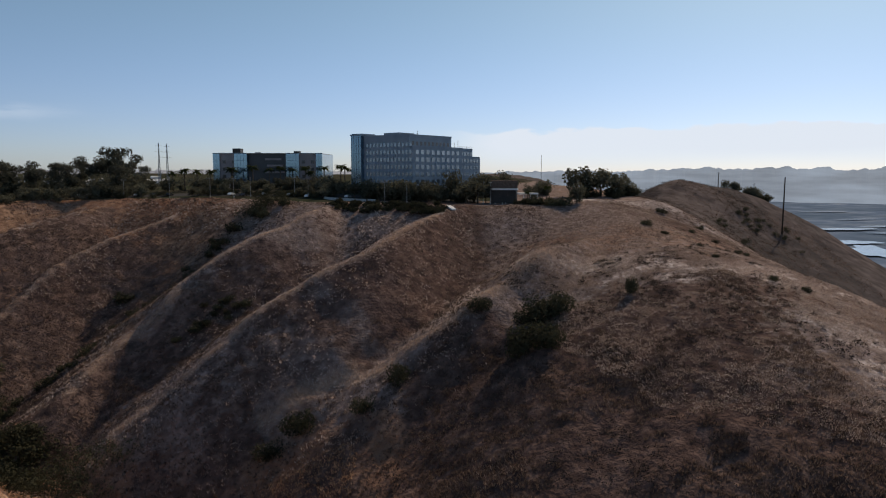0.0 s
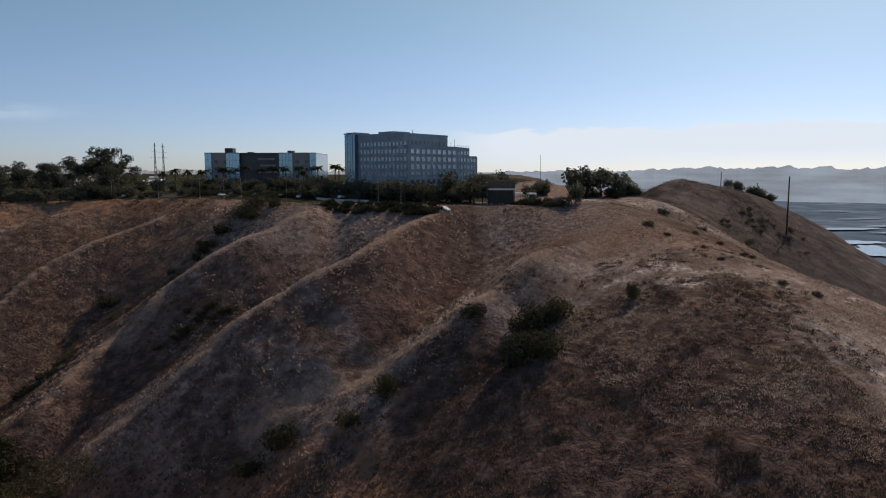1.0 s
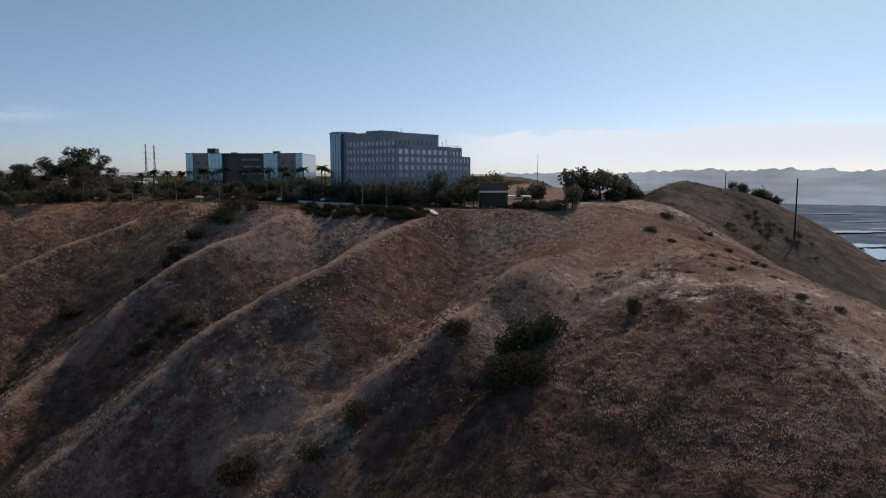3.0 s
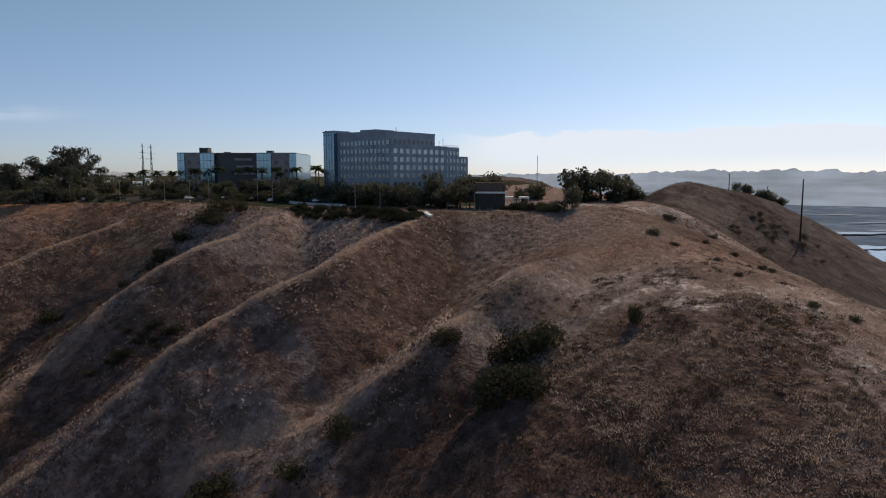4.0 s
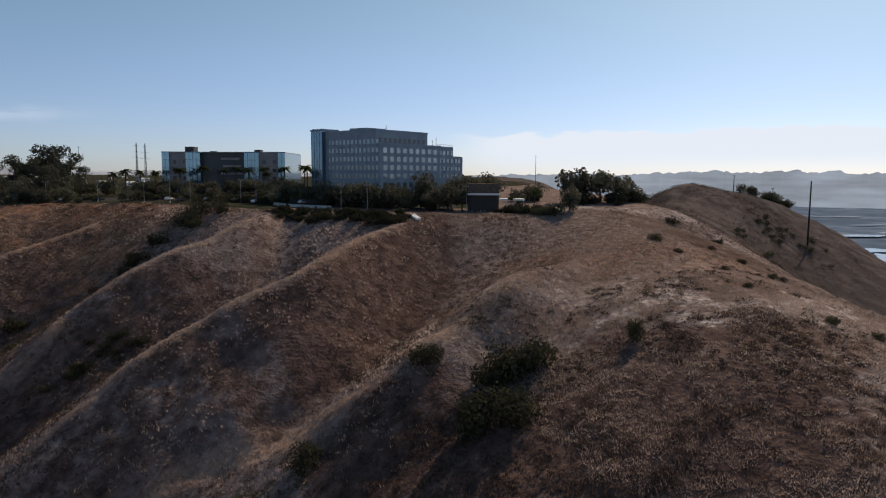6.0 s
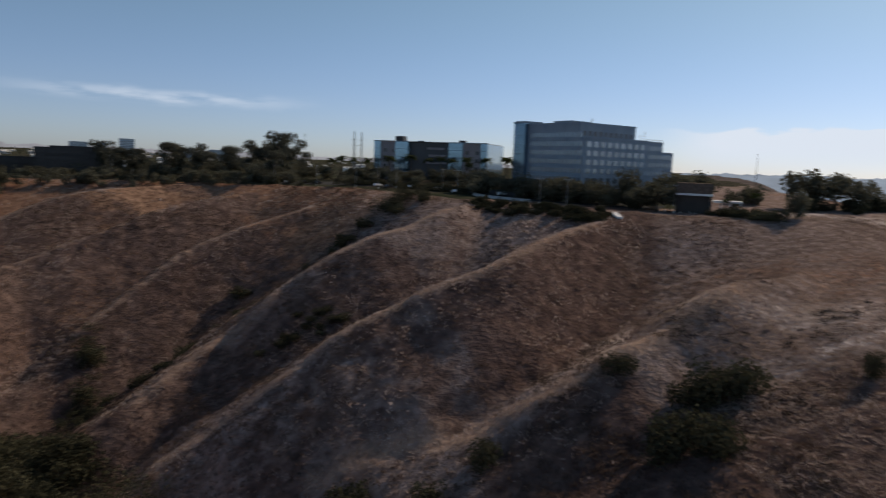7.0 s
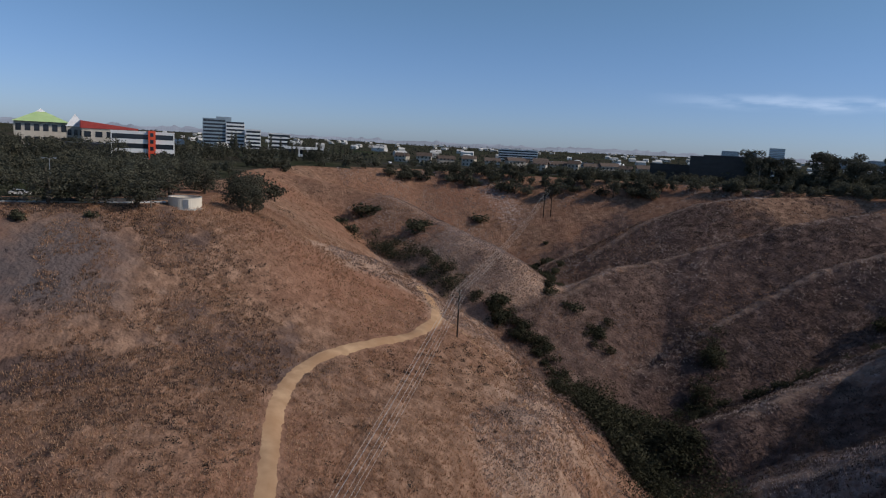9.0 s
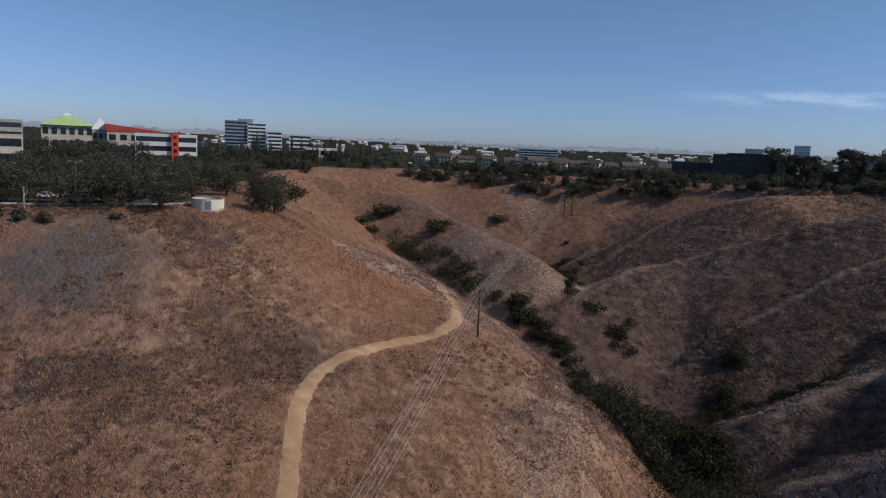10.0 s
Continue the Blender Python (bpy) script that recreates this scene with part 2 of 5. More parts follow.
CREAM = mat("cream_render", [(0.634, 0.561, 0.464), (0.75, 0.683, 0.573)], 0.4, 0.85, 0.01, 5)
TILT_UP = mat("beige_wall", [(0.464, 0.415, 0.354), (0.586, 0.525, 0.451)], 0.25, 0.85, 0.01, 4, per_object=0.15)
FAR_WALL = mat("pale_house_wall", [(0.415, 0.39, 0.366), (0.75, 0.732, 0.695)], 0.02, 0.9)
RED = mat("red_orange_paint", [(0.75, 0.0732, 0.0305), (0.75, 0.104, 0.0366)], 0.4, 0.55)
DULL_RED = mat("dull_red_wall", [(0.366, 0.0427, 0.0366), (0.464, 0.061, 0.0488)], 0.4, 0.7)
GREEN_ROOF = mat("light_green_roof_metal", [(0.415, 0.573, 0.244), (0.512, 0.671, 0.317)], 0.15, 0.5)
ROOF = mat("gravel_roof", [(0.14, 0.135, 0.13), (0.24, 0.23, 0.22)], 0.8, 0.95, 0.02, 8)
ROOF_TILE = mat("clay_roof_tile", [(0.10, 0.075, 0.062), (0.17, 0.13, 0.11)], 1.2, 0.85, 0.05, 6, per_object=0.2)
BLUE_GLASS = glassy("blue_coated_glass", (0.15, 0.27, 0.36))
WINDOW = glassy("grey_coated_window", (0.215, 0.27, 0.31), 0.1, 0.65)
DARK_GLASS = glassy("black_curtain_glass", (0.03, 0.038, 0.05), 0.1, 0.25)
NAVY_GLASS = mat("navy_curtain_glass", [(0.012, 0.022, 0.032), (0.02, 0.035, 0.048)], 0.2, 0.3)
SMOKED = mat("smoked_glass", [(0.012, 0.012, 0.013), (0.022, 0.022, 0.024)], 0.2, 0.35)
DARK_WALL = mat("dark_brown_facade", [(0.018, 0.017, 0.018), (0.03, 0.028, 0.028)], 0.3, 0.5)
LEAF = islands("olive_green_leaves", [(0.075, 0.074, 0.054), (0.1, 0.098, 0.072), (0.135, 0.13, 0.095)], soft=0.35)
EUC = islands("eucalyptus_leaves", [(0.055, 0.058, 0.048), (0.078, 0.08, 0.064), (0.105, 0.106, 0.083)], soft=0.35)
PALM = islands("palm_leaves", [(0.018, 0.024, 0.01), (0.045, 0.055, 0.022), (0.075, 0.085, 0.035)], soft=0.2)
BRUSH = islands("brush_leaves", [(0.045, 0.046, 0.03), (0.062, 0.061, 0.04), (0.09, 0.086, 0.055)], soft=0.25)
STRAW = islands("dry_straw", [(0.2, 0.145, 0.125), (0.31, 0.232, 0.202), (0.47, 0.37, 0.33), (0.72, 0.62, 0.57)], 0.85, 0.45)
SCRUB = islands("dark_dry_scrub", [(0.075, 0.052, 0.045), (0.12, 0.083, 0.07), (0.18, 0.125, 0.103), (0.3, 0.22, 0.185)], 0.9, 0.4)
DULL = islands("dull_brown_grass", [(0.135, 0.095, 0.08), (0.205, 0.148, 0.126), (0.29, 0.218, 0.19), (0.43, 0.34, 0.305)], 0.85, 0.45)
TAWNY = islands("tawny_grass", [(0.27, 0.152, 0.094), (0.38, 0.224, 0.142), (0.5, 0.315, 0.208), (0.66, 0.44, 0.295)], 0.85, 0.45)
LOW_BRUSH = islands("brown_low_brush", [(0.055, 0.042, 0.034), (0.085, 0.063, 0.05), (0.13, 0.094, 0.074)], soft=0.12)
DARK_BRUSH = islands("dark_low_brush", [(0.05, 0.04, 0.034), (0.07, 0.055, 0.046), (0.1, 0.077, 0.063)], soft=0.12)
BARK = mat("grey_brown_bark", [(0.06, 0.05, 0.04), (0.14, 0.115, 0.095)], 2.0, 0.95, 0.03, 12)
PALE_BARK = mat("pale_eucalyptus_bark", [(0.22, 0.19, 0.16), (0.36, 0.32, 0.28)], 1.2, 0.9, 0.02, 10)
WOOD = mat("weathered_pole_wood", [(0.03, 0.024, 0.02), (0.065, 0.05, 0.042)], 3.0, 0.85, 0.02, 20)
STEEL = mat("galvanised_steel", [(0.24, 0.25, 0.26), (0.33, 0.34, 0.35)], 2.0, 0.5, metal=0.7)
CAR_WHITE = mat("white_car_paint", [(0.66, 0.66, 0.66), (0.74, 0.74, 0.74)], 0.5, 0.25)
CAR_DARK = mat("dark_car_paint", [(0.02, 0.022, 0.028), (0.05, 0.052, 0.06)], 0.2, 0.25, per_object=0.5)
RUBBER = mat("tyre_rubber", [(0.012, 0.012, 0.012), (0.02, 0.02, 0.02)], 2.0, 0.9)
WIRE = mat("wire_metal", [(0.46, 0.43, 0.4), (0.58, 0.54, 0.5)], 2.0, 0.5, metal=0.2)
LAMP_LENS = mat("lamp_lens", [(0.5, 0.5, 0.5), (0.62, 0.62, 0.6)], 2.0, 0.3)


def water_material():
    m = bpy.data.materials.new("lagoon_water")
    m.use_nodes = True
    n, l = m.node_tree.nodes, m.node_tree.links
    b = n["Principled BSDF"]
    b.inputs["Base Color"].default_value = (0.03, 0.04, 0.045, 1)
    b.inputs["Roughness"].default_value = 0.12
    geo, nz, bp = n.new("ShaderNodeNewGeometry"), n.new("ShaderNodeTexNoise"), n.new("ShaderNodeBump")
    nz.inputs["Scale"].default_value = 0.4
    l.new(geo.outputs["Position"], nz.inputs["Vector"])
    bp.inputs["Strength"].default_value, bp.inputs["Distance"].default_value = 0.3, 0.2
    l.new(nz.outputs["Fac"], bp.inputs["Height"])
    l.new(bp.outputs[0], b.inputs["Normal"])
    return m


WATER = water_material()


# ---- ground: one sheet from spurs, benches and mesa edges ----
def lattice(ix, iy, seed):
    h = (ix.astype(np.int64) * 374761393 + iy.astype(np.int64) * 668265263 + seed * 982451653) & 0xFFFFFFFF
    h = ((h ^ (h >> 13)) * 1274126177) & 0xFFFFFFFF
    return ((h ^ (h >> 16)) & 0xFFFF) / 65535.0


def vnoise(x, y, seed=0):
    """Smooth value noise between -1 and 1."""
    ix, iy = np.floor(x), np.floor(y)
    fx, fy = x - ix, y - iy
    fx, fy = fx * fx * (3 - 2 * fx), fy * fy * (3 - 2 * fy)
    ix, iy = ix.astype(np.int64), iy.astype(np.int64)
    a = lattice(ix, iy, seed) * (1 - fx) + lattice(ix + 1, iy, seed) * fx
    b = lattice(ix, iy + 1, seed) * (1 - fx) + lattice(ix + 1, iy + 1, seed) * fx
    return 2 * (a * (1 - fy) + b * fy) - 1


def fbm(x, y, size, octaves=4, seed=0, gain=0.5):
    total, amp = 0, 1.0
    for o in range(octaves):
        total = total + amp * vnoise(x / size * 2 ** o + 17.3 * o, y / size * 2 ** o - 9.1 * o, seed + o)
        amp *= gain
    return total


def step(a, b, v):
    k = np.clip((v - a) / (b - a), 0, 1)
    return k * k * (3 - 2 * k)


def glide(points, n=6):
    """A smooth line through the given points."""
    p = np.array(points, float)
    p = np.vstack([2 * p[0] - p[1], p, 2 * p[-1] - p[-2]])
    out = []
    for i in range(1, len(p) - 2):
        for k in range(n):
            u = k / n
            a, b, c, d = p[i - 1], p[i], p[i + 1], p[i + 2]
            out.append(0.5 * (2 * b + (c - a) * u + (2 * a - 5 * b + 4 * c - d) * u * u + (3 * b - a - 3 * c + d) * u ** 3))
    out.append(p[-2])
    return np.array(out)


def fall(d, slope, bend, slope2, r):
    e = np.sqrt(d * d + r * r) - r
    return slope * e + (slope2 - slope) * 0.5 * (np.sqrt((e - bend) ** 2 + 36) + e - bend)


def spur(x, y, points, slope=0.6, bend=999, slope2=0.6, r=4.0, nearest=False):
    """Height of a spur whose crest runs through the points (x, y, z) and whose flanks fall with the slope."""
    p = glide(points)
    best, close = np.full(x.shape, -1e3), np.full(x.shape, 1e9)
    for a, b in zip(p[:-1], p[1:]):
        v = b - a
        u = np.clip(((x - a[0]) * v[0] + (y - a[1]) * v[1]) / max(1e-6, v[0] ** 2 + v[1] ** 2), 0, 1)
        d = np.hypot(x - a[0] - u * v[0], y - a[1] - u * v[1])
        h = a[2] + u * v[2] - fall(d, slope, bend, slope2, r)
        best = np.where(d < close, h, best) if nearest else np.maximum(best, h)
        close = np.minimum(close, d)
    return best


def outside(x, y, poly):
    """Distance outside a polygon, 0 inside."""
    p = np.array(poly, float)
    inside = np.zeros(x.shape, bool)
    dist = np.full(x.shape, 1e9)
    for a, b in zip(p, np.roll(p, -1, 0)):
        v = b - a
        u = np.clip(((x - a[0]) * v[0] + (y - a[1]) * v[1]) / (v @ v), 0, 1)
        dist = np.minimum(dist, np.hypot(x - a[0] - u * v[0], y - a[1] - u * v[1]))
        cross = (a[1] > y) != (b[1] > y)
        inside ^= cross & (x < (b[0] - a[0]) * (y - a[1]) / (b[1] - a[1] + 1e-12) + a[0])
    return np.where(inside, 0, dist)


MESA = [(95, 320), (60, 296), (30, 284), (0, 279), (-25, 284), (-52, 300), (-90, 322), (-120, 336), (-165, 342), (-205, 350), (-250, 345),
        (-310, 318), (-365, 270), (-400, 200), (-390, 130), (-330, 95), (-230, 72), (-160, 66), (-152, 40), (-158, -40), (-200, -200), (-300, -5000),
        (-6000, -5000), (-6000, 6000), (300, 6000), (200, 2000), (120, 900), (60, 560), (75, 400)]
SPURS = [
    # spurs on the far side of the canyon, from the big bushes to its head
    dict(points=[(48, 232, -2.5), (31, 208, -3.5), (20, 195, -10), (11, 186, -13.5), (3, 181, -18.5), (-6, 178, -24.5), (-17, 175, -31.5), (-32, 171, -41.5), (-50, 162, -54)], slope=0.68, r=2.5),
    dict(points=[(8, 282, 6), (-12, 246, 1), (-25, 222, -5.2), (-40, 213, -12.5), (-59, 200, -25.5), (-77, 188, -42), (-93, 176, -57)], slope=0.72, r=2.2),
    dict(points=[(-46, 300, 6.8), (-51, 274, 4.8), (-59, 263, 0), (-69, 254, -3.5), (-78, 246, -9.5), (-87, 240, -17.5), (-97, 233, -26), (-107, 214, -36), (-112, 196, -44.5), (-116, 180, -53)], slope=0.72, r=2.2),
    dict(points=[(-112, 338, 7), (-128, 315, -1), (-148, 291, -10.5), (-160, 258, -25), (-164, 232, -38), (-160, 205, -52)], slope=0.8, r=2),
    dict(points=[(-160, 340, 6), (-184, 290, -4.5), (-205, 245, -21), (-205, 212, -28.5), (-196, 190, -34.5), (-191, 173, -38.5), (-186, 162, -46)], slope=0.66, r=2.5),
    dict(points=[(-200, 340, 6), (-228, 296, 1.0), (-241, 268, -8), (-243, 248, -18), (-242, 230, -30), (-238, 214, -42)], slope=0.6, r=3),
    # west side: long lit slope with the trail, its back rim, and the spur behind it
    dict(points=[(-162, 62, -1), (-137, 62, -11), (-108, 57, -18.5), (-75, 46, -23), (-48, 34, -34), (-15, 18, -52), (20, 0, -64)], slope=0.24, bend=62, slope2=0.95, r=10, nearest=True),
    dict(points=[(-190, 70, 2), (-176, 88, -5.5), (-170, 106, -14), (-160, 120, -22.5), (-148, 128, -28)], slope=0.5, r=8),
    dict(points=[(-390, 95, 1), (-355, 108, 0), (-330, 126, -1), (-310.5, 144.5, -4.8), (-291, 156, -7), (-270, 165, -12.4), (-254, 169.5, -15.5), (-229, 176, -19.3), (-213, 180.8, -24), (-206, 180.5, -30), (-202, 178, -40), (-200, 176, -50)], slope=0.66, r=4),
    # broad hill to the east and the dark hill behind it
    dict(points=[(62, 300, 8), (66, 262, 2), (70, 230, -2), (72, 200, -5), (72, 175, -10), (70, 150, -17), (66, 122, -27), (58, 90, -40)], slope=0.42, bend=45, slope2=0.6, r=26),
    dict(points=[(95, 330, 6), (128, 400, 4), (152, 460, 15), (184, 487, 10.5), (217, 516, 7.0), (259, 541, -8), (299, 566, -33), (345, 586, -60), (380, 596, -78)], slope=0.6, r=7),
]

# the western slope breaks off along this rim into the canyon
RIM = [(-148, 56), (-155, 80), (-158, 93), (-157, 106), (-153, 116), (-145, 122), (-138, 127.5), (-127, 135), (-115, 137), (-103, 131), (-93, 122), (-82, 112), (-62, 98), (-30, 90), (0, 75)]
WEST_SLOPE = RIM + [(40, 55), (40, -500), (-700, -500), (-700, 56)]


def height(x, y):
    far = np.hypot(x, y - 100)
    top = 3 + 3.4 * step(-240, -60, x) * step(200, 290, y) + 5.0 * step(292, 400, y) * step(-400, -100, x)
    top = top + step(900, 3500, far) * (5 + 8 * fbm(x, y, 900, 3, 5))
    top = top + step(250, 500, far) * 1.5 * fbm(x, y, 120, 3, 8)
    out = outside(x, y, MESA)
    east = step(200, 420, x)
    low = -66 + (3 - 2.92 * east) * fbm(x, y, 160, 3, 3)
    low = low - 8 * east + 3 * (1 - east)
    hs = [top - fall(out, 0.40, 12, 0.62, 5.0), low]
    wx, wy = x + 2.0 * fbm(x, y, 30, 3, 11), y + 2.0 * fbm(x, y, 30, 3, 12)
    past = outside(wx, wy, WEST_SLOPE)
    for k, s in enumerate(SPURS):
        near = (x > -520) & (x < 620) & (y > -300) & (y < 1100)
        h = np.full(x.shape, -1e3)
        h[near] = spur(wx[near], wy[near], **s)
        hs.append(h - 0.85 * (np.sqrt(past * past + 9) - 3) if k in (6, 7) else h)
    hs = np.array(hs)
    k = 1.3
    m = hs.max(0)
    h = m + k * np.log(np.exp((hs - m) / k).sum(0))
    h = h - 14 * np.exp(-((x + 68) ** 2 + (y - 112) ** 2) / 160)
    rough = step(4, 30, top - h)
    h = h + rough * (0.9 * fbm(x, y, 22, 4, 21) + 0.45 * fbm(x, y, 5, 3, 22))
    return h


def axis(lo, a, b, hi, fine, grow=1.07):
    """Even steps between a and b, growing ones out to lo and hi."""
    mid = list(np.arange(a, b + fine / 2, fine))
    d, v, right = fine, b, []
    while v < hi:
        d *= grow
        v += d
        right.append(v)
    d, v, left = fine, a, []
    while v > lo:
        d *= grow
        v -= d
        left.append(v)
    return np.array(left[::-1] + mid + right)


GX, GY = axis(-4600, -270, 130, 4600, 1.5), axis(-2500, 20, 345, 4700, 1.5)
GH = height(*np.meshgrid(GX, GY))


def ground_z(x, y):
    """The sheet's height under a point."""
    i, j = int(np.clip(np.searchsorted(GX, x) - 1, 0, len(GX) - 2)), int(np.clip(np.searchsorted(GY, y) - 1, 0, len(GY) - 2))
    u, v = (x - GX[i]) / (GX[i + 1] - GX[i]), (y - GY[j]) / (GY[j + 1] - GY[j])
    a, b, c, d = GH[j, i], GH[j, i + 1], GH[j + 1, i], GH[j + 1, i + 1]
    return float(a + u * (b - a) + v * (c - a) + u * v * (a - b - c + d))


def on_sheet(x, y):
    """Heights of the sheet under many points."""
    i, j = np.clip(np.searchsorted(GX, x) - 1, 0, len(GX) - 2), np.clip(np.searchsorted(GY, y) - 1, 0, len(GY) - 2)
    u, v = (x - GX[i]) / (GX[i + 1] - GX[i]), (y - GY[j]) / (GY[j + 1] - GY[j])
    return GH[j, i] * (1 - u) * (1 - v) + GH[j, i + 1] * u * (1 - v) + GH[j + 1, i] * (1 - u) * v + GH[j + 1, i + 1] * u * v


def sheet(name, xs, ys, zs, *materials, index=None):
    nx, ny = len(xs), len(ys)
    X, Y = np.meshgrid(xs, ys)
    me = bpy.data.meshes.new(name)
    me.vertices.add(nx * ny)
    me.vertices.foreach_set("co", np.stack([X, Y, zs], -1).astype(np.float32).ravel())
    i = (np.arange(ny - 1)[:, None] * nx + np.arange(nx - 1)[None, :]).ravel()
    quads = np.stack([i, i + 1, i + nx + 1, i + nx], -1).astype(np.int32)
    me.loops.add(quads.size)
    me.loops.foreach_set("vertex_index", quads.ravel())
    me.polygons.add(len(quads))
    me.polygons.foreach_set("loop_start", np.arange(0, quads.size, 4, dtype=np.int32))
    me.polygons.foreach_set("use_smooth", np.ones(len(quads), bool))
    me.update()
    for m in materials:
        me.materials.append(m)
    if index is not None:
        me.polygons.foreach_set("material_index", index.astype(np.int32).ravel())
    return new(name, me)


def crest_of(points, a, b):
    """The true top line of a spur between two shares of its length."""
    p = glide(points, 14)[:, :2]
    p = p[int(a * len(p)):int(b * len(p))]
    d = np.gradient(p, axis=0)
    d /= np.linalg.norm(d, axis=1)[:, None]
    side = np.stack([-d[:, 1], d[:, 0]], 1)
    offs = np.arange(-5, 5.1, 0.5)
    best = np.array([offs[int(np.argmax([ground_z(*(q + s * o)) - 0.03 * abs(o) for o in offs]))] for q, s in zip(p, side)])
    best = np.convolve(np.pad(best, 4, mode="edge"), np.ones(9) / 9, mode="valid")
    return p + side * best[:, None]


# worn, paler grass along the crests, with caught sun painted in: a share of each spur's length and the half width
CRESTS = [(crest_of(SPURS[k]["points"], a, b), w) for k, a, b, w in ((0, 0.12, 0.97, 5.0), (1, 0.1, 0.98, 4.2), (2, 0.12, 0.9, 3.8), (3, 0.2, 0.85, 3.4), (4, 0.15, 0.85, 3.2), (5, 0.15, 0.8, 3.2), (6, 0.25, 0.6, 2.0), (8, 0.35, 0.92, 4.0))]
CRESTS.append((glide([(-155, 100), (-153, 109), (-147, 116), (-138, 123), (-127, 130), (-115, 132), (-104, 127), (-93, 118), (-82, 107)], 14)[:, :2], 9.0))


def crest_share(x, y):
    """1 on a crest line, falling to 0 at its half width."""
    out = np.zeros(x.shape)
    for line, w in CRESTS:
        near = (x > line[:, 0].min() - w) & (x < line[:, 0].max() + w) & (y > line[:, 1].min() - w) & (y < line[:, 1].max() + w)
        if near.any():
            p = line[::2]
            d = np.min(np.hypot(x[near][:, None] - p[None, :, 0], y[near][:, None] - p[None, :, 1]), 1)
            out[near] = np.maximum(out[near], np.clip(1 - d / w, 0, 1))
    # the rim's sunlit grass is put into the colour as a pale band
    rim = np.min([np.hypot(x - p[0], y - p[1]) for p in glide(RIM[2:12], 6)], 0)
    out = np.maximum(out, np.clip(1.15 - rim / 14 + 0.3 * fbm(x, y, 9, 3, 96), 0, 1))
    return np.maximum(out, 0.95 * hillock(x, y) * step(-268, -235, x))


def hillock(x, y):
    """1 on the tawny spur that ends at the canyon's fork, 0 elsewhere."""
    d = np.min([np.hypot(x - p[0], y - p[1]) for p in glide(SPURS[8]["points"][4:], 3)], 0)
    return step(46, 32, d) * step(-196, -201, x + 0.35 * (y - 178))


def scrub_shade_share(x, y):
    """How strong the dark scrub is, from 0 to 1, with shade painted onto east-facing flanks."""
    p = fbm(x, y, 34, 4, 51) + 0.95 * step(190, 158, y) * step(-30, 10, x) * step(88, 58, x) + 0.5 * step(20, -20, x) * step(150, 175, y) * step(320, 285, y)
    # lean darkens east-facing flanks and lightens west-facing ones through the ground colour
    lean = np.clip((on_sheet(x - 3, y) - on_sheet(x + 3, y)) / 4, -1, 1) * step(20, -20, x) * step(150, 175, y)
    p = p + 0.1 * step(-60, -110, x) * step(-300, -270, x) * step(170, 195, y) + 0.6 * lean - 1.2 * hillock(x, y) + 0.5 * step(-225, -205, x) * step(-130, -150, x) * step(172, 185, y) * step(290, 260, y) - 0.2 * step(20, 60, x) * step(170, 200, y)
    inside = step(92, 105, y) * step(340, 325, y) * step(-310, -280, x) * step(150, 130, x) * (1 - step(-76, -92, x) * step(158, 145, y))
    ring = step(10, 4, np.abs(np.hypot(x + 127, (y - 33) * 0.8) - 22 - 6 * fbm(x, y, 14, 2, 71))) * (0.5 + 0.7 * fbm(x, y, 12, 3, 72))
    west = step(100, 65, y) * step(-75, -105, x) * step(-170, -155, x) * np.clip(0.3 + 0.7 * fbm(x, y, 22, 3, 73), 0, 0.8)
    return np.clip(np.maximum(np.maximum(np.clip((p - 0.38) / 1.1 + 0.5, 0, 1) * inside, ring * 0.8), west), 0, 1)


def sage_shade_share(x, y):
    """Dark sage with painted shade on the eastern flanks of the spurs and on the foot of the eastern hill."""
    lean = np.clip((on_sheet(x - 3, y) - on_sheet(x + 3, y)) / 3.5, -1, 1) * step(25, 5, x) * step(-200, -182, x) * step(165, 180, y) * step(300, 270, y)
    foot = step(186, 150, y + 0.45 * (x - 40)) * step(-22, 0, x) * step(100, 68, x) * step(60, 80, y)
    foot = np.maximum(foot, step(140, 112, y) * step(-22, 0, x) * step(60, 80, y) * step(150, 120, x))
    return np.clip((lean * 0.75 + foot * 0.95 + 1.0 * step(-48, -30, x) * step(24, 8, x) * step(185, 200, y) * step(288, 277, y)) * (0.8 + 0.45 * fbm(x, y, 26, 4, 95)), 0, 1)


def dull_share(x, y):
    """Where the grass turns from tawny to dull brown: everywhere east of the canyon's bend."""
    return np.clip(step(-150, -60, x) * step(140, 170, y) + step(-20, 10, x), 0, 1) * (0.85 + 0.3 * fbm(x, y, 40, 3, 93))


def pale_hill(x, y):
    """The belt of pale weeds across the eastern hill, and the pale strip along its crest."""
    belt_part = step(12, 40, x + 0.25 * (y - 180)) * step(102, 130, y + 0.4 * (x - 60)) * step(226, 198, y - 0.12 * (x - 60)) * step(190, 150, x)
    strip = np.min([np.hypot(x - p[0], y - p[1]) for p in glide([(60, 298, 0), (82, 310, 0), (102, 314, 0), (117, 304, 0), (123, 286, 0)], 4)], 0)
    return np.clip(belt_part + 0.8 * step(15, 5, strip), 0, 1)


def bleached_share(x, y):
    """Pale, twiggy weeds over the eastern hill and in patches at the canyon head, and a lightened shaded flank."""
    p = fbm(x, y, 30, 4, 91)
    hill = pale_hill(x, y)
    head = step(-250, -275, x) * step(170, 195, y) * step(330, 300, y) * step(-420, -380, x)
